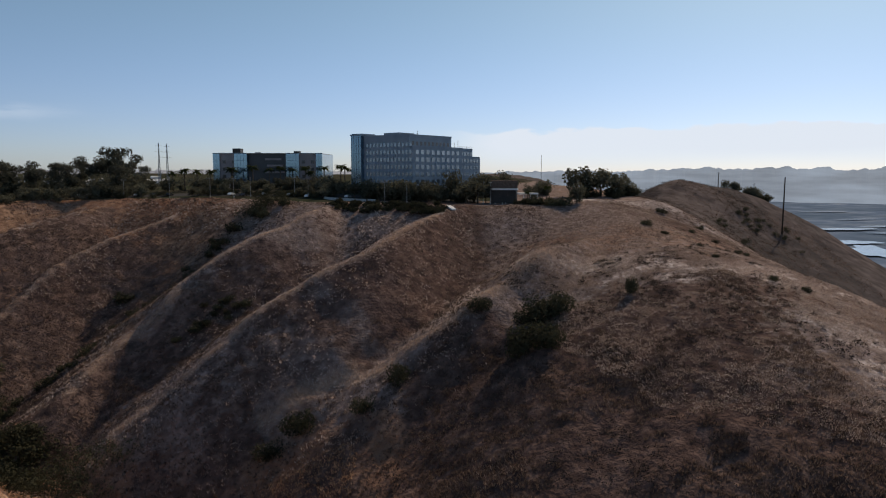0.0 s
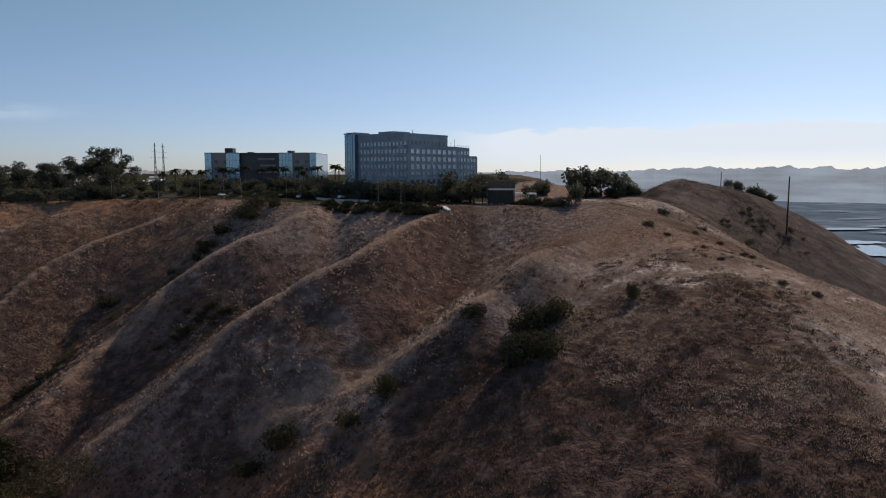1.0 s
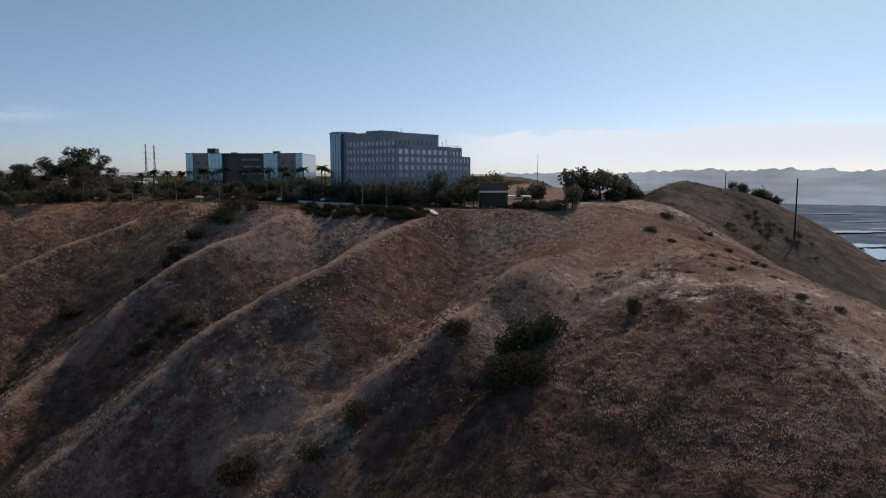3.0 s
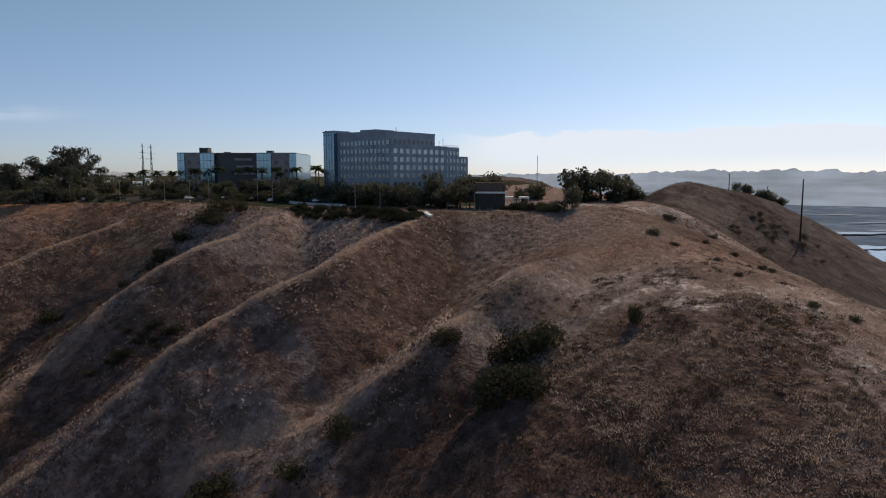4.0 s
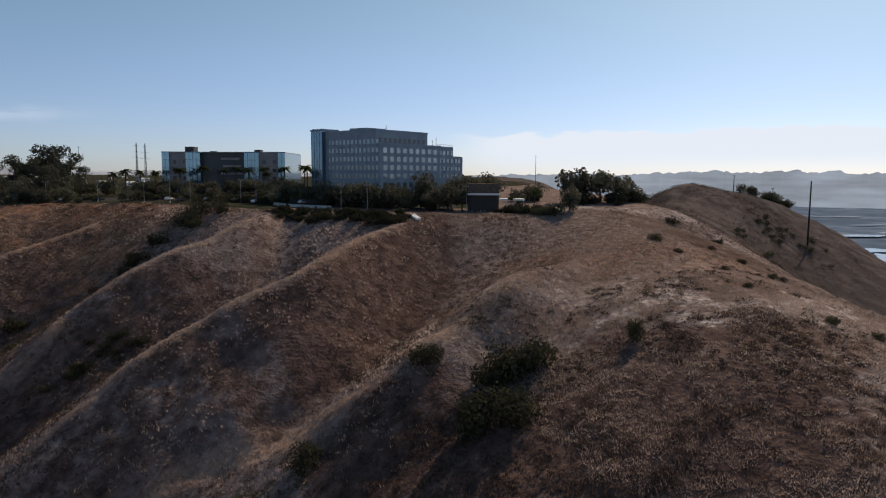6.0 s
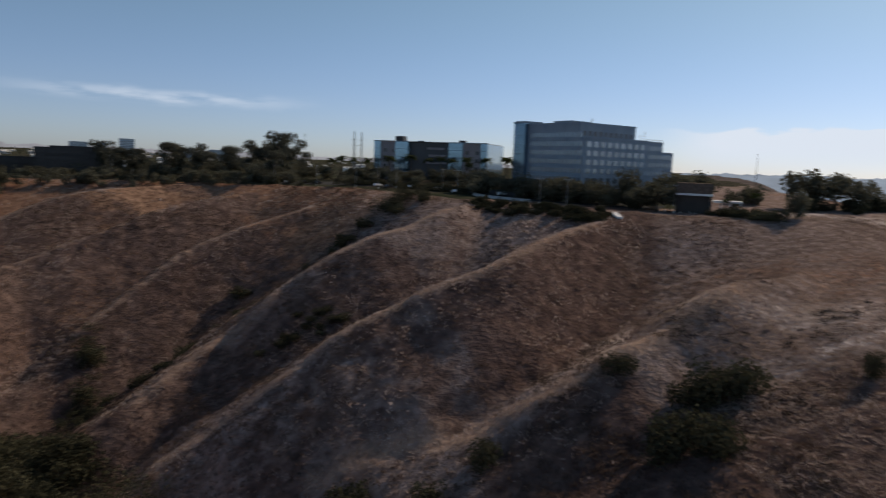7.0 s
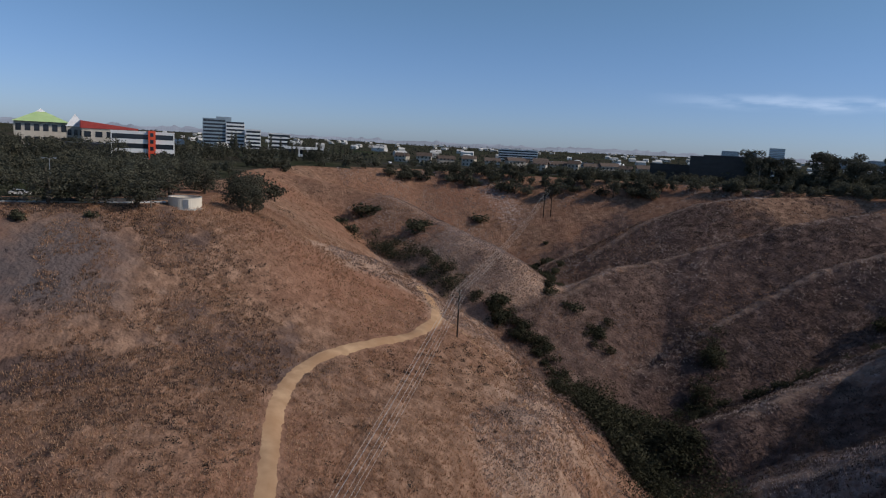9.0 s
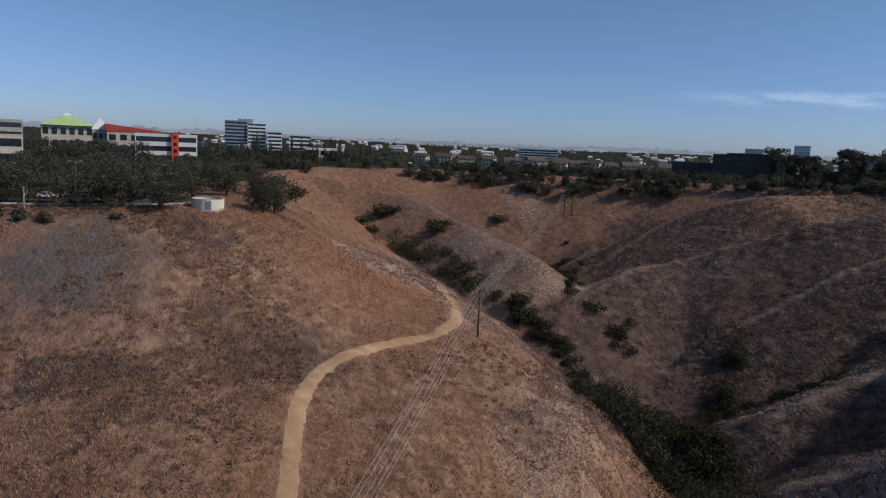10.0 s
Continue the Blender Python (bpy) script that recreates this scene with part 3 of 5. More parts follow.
    # last term lifts a flank lying in shade by painting it paler
    return np.clip(np.clip(0.8 * fbm(x, y, 13, 3, 92) + 0.65, 0, 1) * hill + 0.5 * np.clip(p - 0.05, 0, 1) * head + 0.45 * np.clip(p + 0.4, 0, 1) * step(-130, -112, x) * step(-52, -66, x) * step(160, 172, y) * step(228, 214, y), 0, 1)


CX, CY = np.meshgrid((GX[1:] + GX[:-1]) / 2, (GY[1:] + GY[:-1]) / 2)
wild = fbm(CX, CY, 25, 3, 31) * 8
kind_of = np.zeros(CX.shape, int)
inner = (outside(CX, CY, MESA) == 0) & (np.hypot(CX, CY - 100) > 150)
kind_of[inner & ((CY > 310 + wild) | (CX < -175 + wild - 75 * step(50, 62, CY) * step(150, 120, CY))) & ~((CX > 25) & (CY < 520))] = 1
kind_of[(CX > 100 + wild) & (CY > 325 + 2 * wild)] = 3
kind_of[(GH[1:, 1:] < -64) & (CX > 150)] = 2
ground = tagged(sheet("ground", GX, GY, GH, DRY, MESA_SOIL, HAZY_MARSH, EAST, index=kind_of), "dry brown grassy hillsides with spurs and gullies below flat mesas", "hillside", kind="structure")
VX, VY = np.meshgrid(GX, GY)
for growth, share in (("dull_grass", dull_share), ("scrub", scrub_shade_share), ("crest", crest_share), ("sage_and_shade", sage_shade_share), ("bleached", bleached_share)):
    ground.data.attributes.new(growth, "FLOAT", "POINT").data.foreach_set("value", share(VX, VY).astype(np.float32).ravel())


# ---- helpers for things ----
def empty(name, x, y, z=None, turn=0.0):
    ob = new(name)
    ob.matrix_world = pose(x, y, ground_z(x, y) if z is None else z, 0, 0, turn)
    return ob


def mesh_of(name, verts, faces, material, smooth=False):
    me = bpy.data.meshes.new(name)
    if isinstance(faces, np.ndarray):
        me.vertices.add(len(verts))
        me.vertices.foreach_set("co", np.asarray(verts, np.float32).ravel())
        me.loops.add(faces.size)
        me.loops.foreach_set("vertex_index", faces.astype(np.int32).ravel())
        me.polygons.add(len(faces))
        me.polygons.foreach_set("loop_start", np.arange(0, faces.size, faces.shape[1], dtype=np.int32))
        me.update()
    else:
        me.from_pydata([tuple(v) for v in verts], [], [tuple(f) for f in faces])
    me.materials.append(material)
    if smooth:
        me.polygons.foreach_set("use_smooth", np.ones(len(me.polygons), bool))
    return me


def put(name, me, parent, label="", at=None):
    """Links a mesh as one object under a thing or a part."""
    ob = new(name, me)
    ob.parent = parent
    if at is not None:
        ob.matrix_basis = at
    if label:
        ob["label"] = label
    return ob


def part(name, bm, material, parent=None, label=""):
    me = bpy.data.meshes.new(name)
    bm.to_mesh(me)
    bm.free()
    me.materials.append(material)
    ob = new(name, me)
    if parent:
        ob.parent = parent
    if label:
        ob["label"] = label
    return ob


def box(bm, x0, y0, z0, x1, y1, z1):
    v = [bm.verts.new((x, y, z)) for z in (z0, z1) for x, y in ((x0, y0), (x1, y0), (x1, y1), (x0, y1))]
    for f in ((3, 2, 1, 0), (4, 5, 6, 7), (0, 1, 5, 4), (1, 2, 6, 5), (2, 3, 7, 6), (3, 0, 4, 7)):
        bm.faces.new([v[i] for i in f])
    return bm


def boxes(*bs):
    bm = bmesh.new()
    for b in bs:
        box(bm, *b)
    return bm


def tube(path, radii, sides=7):
    """Rings along a path; returns verts and faces."""
    verts, faces = [], []
    for i, (p, r) in enumerate(zip(path, radii)):
        p = Vector(p)
        d = (Vector(path[min(i + 1, len(path) - 1)]) - Vector(path[max(i - 1, 0)])).normalized()
        u = d.orthogonal().normalized() if abs(d.z) < 0.9 else Vector((1, 0, 0)).cross(d).normalized()
        w = d.cross(u)
        for k in range(sides):
            a = 2 * math.pi * k / sides
            verts.append(p + r * (math.cos(a) * u + math.sin(a) * w))
        if i:
            for k in range(sides):
                a, b = (i - 1) * sides + k, (i - 1) * sides + (k + 1) % sides
                faces.append((a, b, b + sides, a + sides))
    faces.append(tuple(range(sides))[::-1])
    faces.append(tuple(range(len(verts) - sides, len(verts))))
    return verts, faces


def join(pieces):
    verts, faces = [], []
    for v, f in pieces:
        k = len(verts)
        verts += list(v)
        faces += [tuple(i + k for i in q) for q in f]
    return verts, faces


def leaves(lobes, count, size, seed, flat=0.0, per=3):
    """Leaf clumps spread through and over rounded lobes (cx, cy, cz, rx, ry, rz)."""
    rng = np.random.default_rng(seed)
    L = np.array(lobes)
    vol = (L[:, 3] * L[:, 4] * L[:, 5]) ** 0.67
    L = L[rng.choice(len(L), count, p=vol / vol.sum())]
    d = rng.normal(size=(count, 3))
    d /= np.linalg.norm(d, axis=1)[:, None]
    c = L[:, :3] + L[:, 3:] * d * (rng.uniform(0.55, 1.06, count) ** 0.7)[:, None]
    c, d = np.repeat(c, per, 0), np.repeat(d, per, 0)
    m = len(c)
    n = d + rng.normal(size=(m, 3)) * 0.4
    n /= np.linalg.norm(n, axis=1)[:, None]
    u = np.cross(n, rng.normal(size=(m, 3)))
    u /= np.linalg.norm(u, axis=1)[:, None]
    w = np.cross(n, u) * (1 - flat)
    s = size * rng.uniform(0.6, 1.3, (m, 1))
    o = c + rng.normal(size=(m, 3)) * size * 0.5
    co = np.stack([o - u * s * 0.6, o + w * s * 0.42 - u * 0.1 * s, o + u * s * 0.65 + n * 0.15 * s, o - w * s * 0.4 + u * 0.12 * s], 1)
    return co.reshape(-1, 3), np.arange(4 * m).reshape(-1, 4)


def cluster(n, spread, r, z0, z1, seed, flat=0.7):
    rng = random.Random(seed)
    out = []
    for _ in range(n):
        a, q = rng.uniform(0, 6.283), spread * math.sqrt(rng.uniform(0, 1))
        k = r * rng.uniform(0.65, 1.25)
        out.append((q * math.cos(a), q * math.sin(a), rng.uniform(z0, z1), k, k * rng.uniform(0.8, 1.2), k * flat))
    return out


def limbs(h, lobes, girth, seed, lean=0.0, limb=7):
    """A tapered, slightly bent trunk with limbs that reach into the lobes."""
    rng = random.Random(seed)
    top = Vector((lean * h * 0.3, 0, h * 0.72))
    path = [Vector((0, 0, -0.6)), Vector((lean * h * 0.05, rng.uniform(-0.2, 0.2), h * 0.25)), Vector((lean * h * 0.15, rng.uniform(-0.3, 0.3), h * 0.5)), top]
    pieces = [tube(path, [girth * 1.25, girth, girth * 0.75, girth * 0.35])]
    for l in lobes[:limb]:
        a = path[1].lerp(top, rng.uniform(0.2, 0.9))
        b = Vector(l[:3])
        m = a.lerp(b, 0.5) + Vector((0, 0, -0.06 * h))
        pieces.append(tube([a, m, b], [girth * 0.42, girth * 0.28, girth * 0.1], 5))
    return join(pieces)


TREE = {}


def tree_kind(name, lobes, h, girth, count, size, leaf, bark, seed, lean=0.0, per=2, limb=7):
    TREE.setdefault(name, []).append((mesh_of("trunk", *limbs(h, lobes, girth, seed, lean, limb), bark, True), mesh_of("crown", *leaves(lobes, count, size, seed, per=per), leaf)))


for sd in range(3):
    tree_kind("eucalyptus_tree", cluster(11, 4.4, 2.4, 7.0, 15.5, sd + 3, 0.7), 16, 0.38, 1150, 0.62, EUC, PALE_BARK, sd + 10, 0.15)
    tree_kind("broad_tree", cluster(12, 3.0, 2.1, 1.9, 7.2, sd + 33, 0.85), 8.5, 0.26, 1250, 0.36, LEAF, BARK, sd + 40)
    tree_kind("round_shrub", cluster(10, 2.1, 1.5, 0.6, 2.0, sd + 63, 0.85), 2.6, 0.12, 700, 0.3, BRUSH, BARK, sd + 70)
    # the same kinds with fewer, larger clumps for the distance
    tree_kind("broad_tree_far", cluster(9, 3.0, 2.2, 1.9, 7.2, sd + 33, 0.85), 8.5, 0.26, 300, 0.8, LEAF, BARK, sd + 40, limb=3)
    tree_kind("round_shrub_far", cluster(8, 2.1, 1.5, 0.6, 2.0, sd + 63, 0.85), 2.6, 0.12, 220, 0.55, BRUSH, BARK, sd + 70, limb=2)
tree_kind("cypress_tree", [(0, 0, z, 1.5 - 0.1 * z, 1.5 - 0.1 * z, 1.9) for z in (2.0, 4.2, 6.4, 8.6, 10.6)], 12, 0.2, 300, 0.5, LEAF, BARK, 91)
tree_kind("bare_tree", [(1.2, 0.4, 5.2, 1.6, 1.4, 0.9), (-1.3, 0.2, 4.6, 1.4, 1.2, 0.9), (0.2, -1.1, 5.9, 1.3, 1.2, 0.8), (1.9, -0.8, 4.4, 1.2, 1.0, 0.7)], 6.5, 0.2, 70, 0.3, EUC, PALE_BARK, 95)


def palm_mesh(seed):
    rng = random.Random(seed)
    trunk = tube([(0, 0, -0.5), (0.08, 0, 3), (0.02, 0.05, 6), (0, 0, 9.2)], [0.34, 0.26, 0.23, 0.26], 8)
    verts, faces = [], []
    for k in range(26):
        a, rise = k * 2.399, rng.uniform(-0.3, 1.5)
        d, side = Vector((math.cos(a), math.sin(a), 0)), Vector((-math.sin(a), math.cos(a), 0))
        pts = [Vector((0, 0, 9.2)) + d * (3.3 * u) + Vector((0, 0, 1.6 * rise * u + 0.9 * u - 2.4 * u * u)) for u in (0, 0.33, 0.66, 1.0)]
        wide = (0.12, 0.55, 0.5, 0.05)
        b = len(verts)
        for p, w in zip(pts, wide):
            verts += [p - side * w + Vector((0, 0, -0.2 * w)), p, p + side * w + Vector((0, 0, -0.2 * w))]
        for i in range(3):
            q = b + 3 * i
            faces += [(q, q + 1, q + 4, q + 3), (q + 1, q + 2, q + 5, q + 4)]
    return mesh_of("trunk", *trunk, BARK, True), mesh_of("crown", verts, faces, PALM)


TREE["palm_tree"] = [palm_mesh(1), palm_mesh(2)]
TREE_TAGS = {
    "eucalyptus_tree": ("tall dark eucalyptus with clumped umbrella-like crown on the mesa", "tree"),
    "broad_tree": ("dark green broad-crowned tree on the mesa", "tree"),
    "round_shrub": ("rounded dark olive shrub on the dry hillside", "shrub"),
    "cypress_tree": ("slim dark upright cypress among the mesa planting", "tree"),
    "bare_tree": ("half-bare pale-limbed tree at the mesa edge", "tree"),
    "palm_tree": ("feathery palm with slender trunk near the offices", "palm"),
}
planter = random.Random(7)


def plant(kind, x, y, s=1.0, sz=None, sink=0.15, label="", group=""):
    """One tree or shrub on the ground."""
    t = empty(kind, x, y, ground_z(x, y) - sink, planter.uniform(0, 360))
    t.scale = (s, s, (sz or s))
    far = kind + "_far" if kind + "_far" in TREE and math.hypot(x - 12, y - 56) > 225 else kind
    trunk, crown = planter.choice(TREE[far])
    put("trunk", trunk, t)
    put("crown", crown, t)
    a, c = TREE_TAGS[kind]
    tagged(t, label or a, c, group or {"round_shrub": "shrubs on the slopes", "palm_tree": "palms by the offices"}.get(kind, "trees on the mesa"))
    return t


# ---- main office tower ----
def windows(parent, me, spots):
    for x, y, z, turn in spots:
        put("window", me, parent, at=pose(x, y, z, 0, 0, turn))


def pane(w, h, material, depth=0.12):
    """A window: glass set back in a thin frame, centred, facing -y."""
    bm = boxes((-w / 2, -depth, -h / 2, w / 2, 0.05, h / 2))
    me = bpy.data.meshes.new("window")
    bm.to_mesh(me)
    bm.free()
    me.materials.append(material)
    return me


def office_tower():
    # local x runs along the south-west face from the near corner, local y along the north-west face
    t = empty("office_tower", -16.6, 338, 9.0, 51.5)
    tagged(t, "six-storey blue-grey stepped office block with rows of square windows", "office building")
    fl, z6 = 4.1, 28.9
    part("wall", boxes((0, 0, -4, 40, 34, 23.0), (0, 2.2, 23.0, 33.3, 34, z6)), GREY_WALL, t)
    part("wing", boxes((40, 2, -4, 52, 30, 23.6)), GREY_WALL, t)
    part("low_wing", boxes((52, 4, -4, 62, 28, 19.3)), GREY_WALL, t)
    part("roof", boxes((0.4, 2.6, z6, 32.9, 33.6, z6 + 0.25), (33.5, 0.4, 23.0, 39.6, 33.6, 23.2), (40.2, 2.4, 23.6, 51.6, 29.6, 23.8), (52.2, 4.4, 19.3, 61.6, 27.6, 19.5)), ROOF, t)
    part("parapet", boxes((-0.12, 2.08, z6, 33.4, 2.6, z6 + 0.7), (-0.12, 2.6, z6, 0.4, 34, z6 + 0.7), (-0.12, -0.15, 23.0, 40, 0.3, 23.9)), GREY_WALL, t)
    st = part("stair_tower", boxes((-2, 34, -4, 9, 41.5, z6 + 0.9)), BLUE_GLASS, t, "blue glass corner stair tower")
    part("mullion", boxes(*[(-2.12, 34 + 1.8 * k - 0.04, -4, -2.003, 34 + 1.8 * k + 0.04, z6 + 0.9) for k in range(5)], *[(-2.1, 33.9, fl * k - 0.1, -2.004, 41.6, fl * k + 0.02) for k in range(1, 8)]), GREY_WALL, st)
    part("crown", boxes((-2.3, 33.8, z6 + 0.9, 9.2, 41.8, z6 + 1.5), (-1.6, 34.5, z6 + 1.5, 8.6, 35.6, z6 + 1.9), (-1.6, 37, z6 + 1.5, 8.6, 38, z6 + 1.9), (-1.6, 39.5, z6 + 1.5, 8.6, 41, z6 + 1.9)), GREY_WALL, st)
    part("penthouse", boxes((12, 20, z6 + 0.25, 24, 31, z6 + 2.6)), GREY_WALL, t)
    for x, y, z, h in ((6, 2, z6, 2.6), (8, 4, z6, 1.6), (44, 6, 23.6, 4.6), (46, 10, 23.6, 3.4), (43, 14, 23.6, 2.4), (36, 6, 23.0, 2.2)):
        part("antenna", boxes((x - 0.07, y - 0.07, z, x + 0.07, y + 0.07, z + h), (x - 0.5, y - 0.05, z + h * 0.8, x + 0.5, y + 0.05, z + h * 0.8 + 0.1)), STEEL, t)
    part("railing", boxes((40.3, 2.1, 24.6, 51.6, 2.2, 24.7), *[(40.3 + 1.6 * k, 2.1, 23.6, 40.4 + 1.6 * k, 2.2, 24.7) for k in range(8)]), STEEL, t)
    small, wide = pane(1.35, 1.9, WINDOW), pane(2.3, 2.1, WINDOW)
    rows = [24.5 - 3.67 * r for r in range(7)]
    windows(t, small, [(0, 1.5 + 2.5 * c, z, -90) for z in rows for c in range(13)])
    windows(t, wide, [(3.2 + 4.1 * c, 0, z, 0) for z in rows[1:] for c in range(9)])
    windows(t, pane(1.5, 1.9, DARK_GLASS), [(2.6 + 3.1 * c, 2.2, 25.2, 0) for c in range(10)])
    windows(t, small, [(42.3 + 2.8 * c, 2, z, 0) for z in rows[1:] for c in range(4)] + [(54 + 2.6 * c, 4, z, 0) for z in rows[2:] for c in range(3)])
    part("entrance_band", boxes((-0.1, -0.1, -4, 0.02, 34, 0.4)), DARK_GLASS, t)
    return t


office_tower()


def west_office():
    t = empty("west_office", -141.5, 415.6, 10.0, -1.0)
    tagged(t, "four-storey office with blue glass ends, pinkish panels and dark recessed centre", "office building")
    h = 20.8
    # widths along the front: glass, panel, glass, dark centre, glass, panel, glass
    cuts, mats = (0, 4.0, 12.9, 20.7, 44.4, 52.3, 62.6, 66.4), (BLUE_GLASS, WARM_WALL, BLUE_GLASS, NAVY_GLASS, BLUE_GLASS, WARM_WALL, BLUE_GLASS)
    for i, m in enumerate(mats):
        y = 3.0 if i == 3 else (0.6 if m is WARM_WALL else 0)
        bay = part("curtain_wall" if m is not WARM_WALL else "wall", boxes((cuts[i], y, -4, cuts[i + 1], 36, h)), m, t)
        if m is BLUE_GLASS:
            part("mullion", boxes(*[(cuts[i] + 0.1, y - 0.08, 4.2 * k, cuts[i + 1] - 0.1, y - 0.003, 4.2 * k + 0.18) for k in range(1, 5)], *[(x, y - 0.08, -1, x + 0.1, y - 0.004, h) for x in np.arange(cuts[i] + 1.9, cuts[i + 1] - 0.8, 1.9)]), GREY_WALL, bay)
        elif m is WARM_WALL:
            w = pane(1.8, 1.8, DARK_GLASS)
            windows(bay, w, [(cuts[i] + 2.6 + 5.6 * c, y, 3 + 4.3 * r, 0) for r in range(4) for c in range(2)])
        else:
            part("spandrel", boxes(*[(31 + 1.2 * (k % 2), y - 0.6, 9.2 + 3.9 * k, 43 - k, y - 0.004, 10.4 + 3.9 * k) for k in range(3)]), WARM_WALL, bay)
    part("roof", boxes((0.3, 0.9, h, 66.1, 35.6, h + 0.3)), ROOF, t)
    part("parapet", boxes((-0.1, -0.1, h, 20.7, 0.4, h + 0.5), (44.4, -0.1, h, 66.5, 0.4, h + 0.5), (20.7, 2.9, h, 44.4, 3.4, h + 0.5)), GREY_WALL, t)
    part("plant_room", boxes((9.5, 8, h + 0.3, 14.3, 14, h + 3.4)), DARK_WALL, t)
    part("plant_room", boxes((47, 10, h + 0.3, 50.5, 14, h + 1.9), (23, 9, h + 0.3, 26, 12, h + 1.1)), DARK_WALL, t)
    return t


west_office()


# ---- low pavilion on the mesa edge ----
def pavilion():
    t = empty("pavilion", 19.5, 297.5, 5.4, -2)
    tagged(t, "flat-roofed pavilion with tall grey roof, white fascia and dark open front", "pavilion")
    part("roof", boxes((0, 0, 7.6, 11.3, 11, 11.0)), ROOF_TILE, t)
    part("fascia", boxes((-0.25, -0.25, 6.9, 11.55, 11.2, 7.6)), WHITE, t)
    part("back_wall", boxes((0, 9.6, -1, 11.3, 10, 6.9)), DARK_WALL, t)
    part("side_wall", boxes((0, 0.2, -1, 0.4, 9.6, 6.9)), DARK_WALL, t)
    part("end_wall", boxes((11.0, 3.4, -1, 11.3, 9.6, 6.9)), WHITE, t)
    for x in (3.8, 7.2, 10.9):
        part("column", boxes((x, 0.1, -1, x + 0.3, 0.4, 6.9)), DARK_WALL, t)
    part("canopy", boxes((11.6, 0.5, 5.0, 20.5, 7, 5.6)), WHITE, t)
    for x in (14, 17, 20):
        part("column", boxes((x, 0.7, -1, x + 0.25, 0.95, 5.0)), WHITE, t)
    # dark sheet standing in for the shade inside the open front
    part("screen", boxes((0.6, 3.2, -1, 10.9, 3.4, 6.8)), DARK_WALL, t)
    for x in (1.5, 4.6, 6.1):
        part("bollard", boxes((x, -1.2, -1, x + 0.2, -1.0, 1.6)), WHITE, t)


pavilion()


# ---- other buildings of the mesa ----
def block(name, x, y, w, d, top, turn, wall, label, storeys=3, band=WINDOW, base=None, roof=ROOF, cols=0, category="office building", ends=True):
    """A flat-roofed block with window bands or single windows on its four sides. x, y: the left front corner."""
    g = ground_z(x, y) - 2 if base is None else base
    t = empty(name, x, y, g, turn)
    h = top - g
    tagged(t, label, category)
    part("wall", boxes((0, 0, 0, w, d, h)), wall, t)
    part("roof", boxes((0.4, 0.4, h, w - 0.4, d - 0.4, h + 0.2)), roof, t)
    part("parapet", boxes((-0.12, -0.12, h, w + 0.12, 0.35, h + 0.7), (-0.12, 0.35, h, 0.35, d, h + 0.7), (w - 0.35, 0.35, h, w + 0.12, d, h + 0.7)), wall, t)
    fh = (h - 2.0) / storeys
    for s in range(storeys):
        z = 2.0 + s * fh
        if cols:
            me = pane(w / cols * 0.62, fh * 0.55, band)
            windows(t, me, [((c + 0.5) * w / cols, 0, z + fh * 0.55, 0) for c in range(cols)])
        else:
            part("window_band", boxes((0.5, -0.06, z + fh * 0.3, w - 0.5, 0.1, z + fh * 0.82)), band, t)
        if ends:
            part("window_band", boxes((w - 0.1, 0.6, z + fh * 0.3, w + 0.06, d - 0.6, z + fh * 0.82)), band, t)
            part("window_band", boxes((-0.06, 0.6, z + fh * 0.3, 0.1, d - 0.6, z + fh * 0.82)), band, t)
    return t


b = block("white_office", -387, 30, 31, 24, 17.3, 91, WHITE, "white three-storey office with long window bands and a red stair tower", 3, DARK_GLASS)
part("stair_tower", boxes((18, -1.6, 0, 21.6, 1.5, 20.5 - ground_z(-387, 30))), RED, b, "bright red-orange stair tower")
for k in range(4):
    part("window", boxes((19, -1.72, 4 + 3.6 * k, 20.6, -1.61, 6 + 3.6 * k)), DARK_GLASS, b)
part("annex", boxes((-22, 3, 0, -0.2, 22, 10)), DARK_WALL, b, "dark glazed annex")
b = block("red_hall", -506, 5, 34, 26, 17.0, 97, TILT_UP, "long pale hall with a sloping dull red roof", 2, DARK_GLASS, cols=5)
h0 = 17.0 - ground_z(-506, 5) + 2
v = [(x, y, h0 + z) for x, z in ((-0.6, 0.75), (34.6, 0.75)) for y in (-0.6, 26.6)] + [(-0.6, -0.6, h0 + 5.8), (-0.6, 26.6, h0 + 5.8), (34.6, -0.6, h0 + 1.9), (34.6, 26.6, h0 + 1.9)]
put("sloping_roof", mesh_of("sloping_roof", v, [(0, 2, 6, 4), (1, 5, 7, 3), (4, 6, 7, 5), (0, 4, 5, 1), (2, 3, 7, 6), (0, 1, 3, 2)], DULL_RED), b, "dull red sloping roof")
b = block("round_hall", -524, -6, 11, 11, 17.5, 96, TILT_UP, "pale drum building with a white pyramid roof", 2, DARK_GLASS, cols=3)
bm = bmesh.new()
bmesh.ops.create_cone(bm, cap_ends=True, segments=4, radius1=8.6, radius2=0.1, depth=8.5, matrix=pose(5.5, 5.5, 17.5 - ground_z(-524, -6) + 7.2, 0, 0, 45))
part("pyramid_roof", bm, WHITE, b, "white pyramid roof")
b = block("green_roofed_hall", -540, -40, 33, 30, 20.5, 98, TILT_UP, "wide hall under a shallow light green hipped roof", 2, DARK_GLASS, cols=6)
bm = bmesh.new()
bmesh.ops.create_cone(bm, cap_ends=True, segments=4, radius1=25, radius2=3.5, depth=7.2, matrix=pose(16.5, 15, 20.5 - ground_z(-540, -40) + 5.6, 0, 0, 45))
part("hip_roof", bm, GREEN_ROOF, b, "light green hipped roof")
bm = bmesh.new()
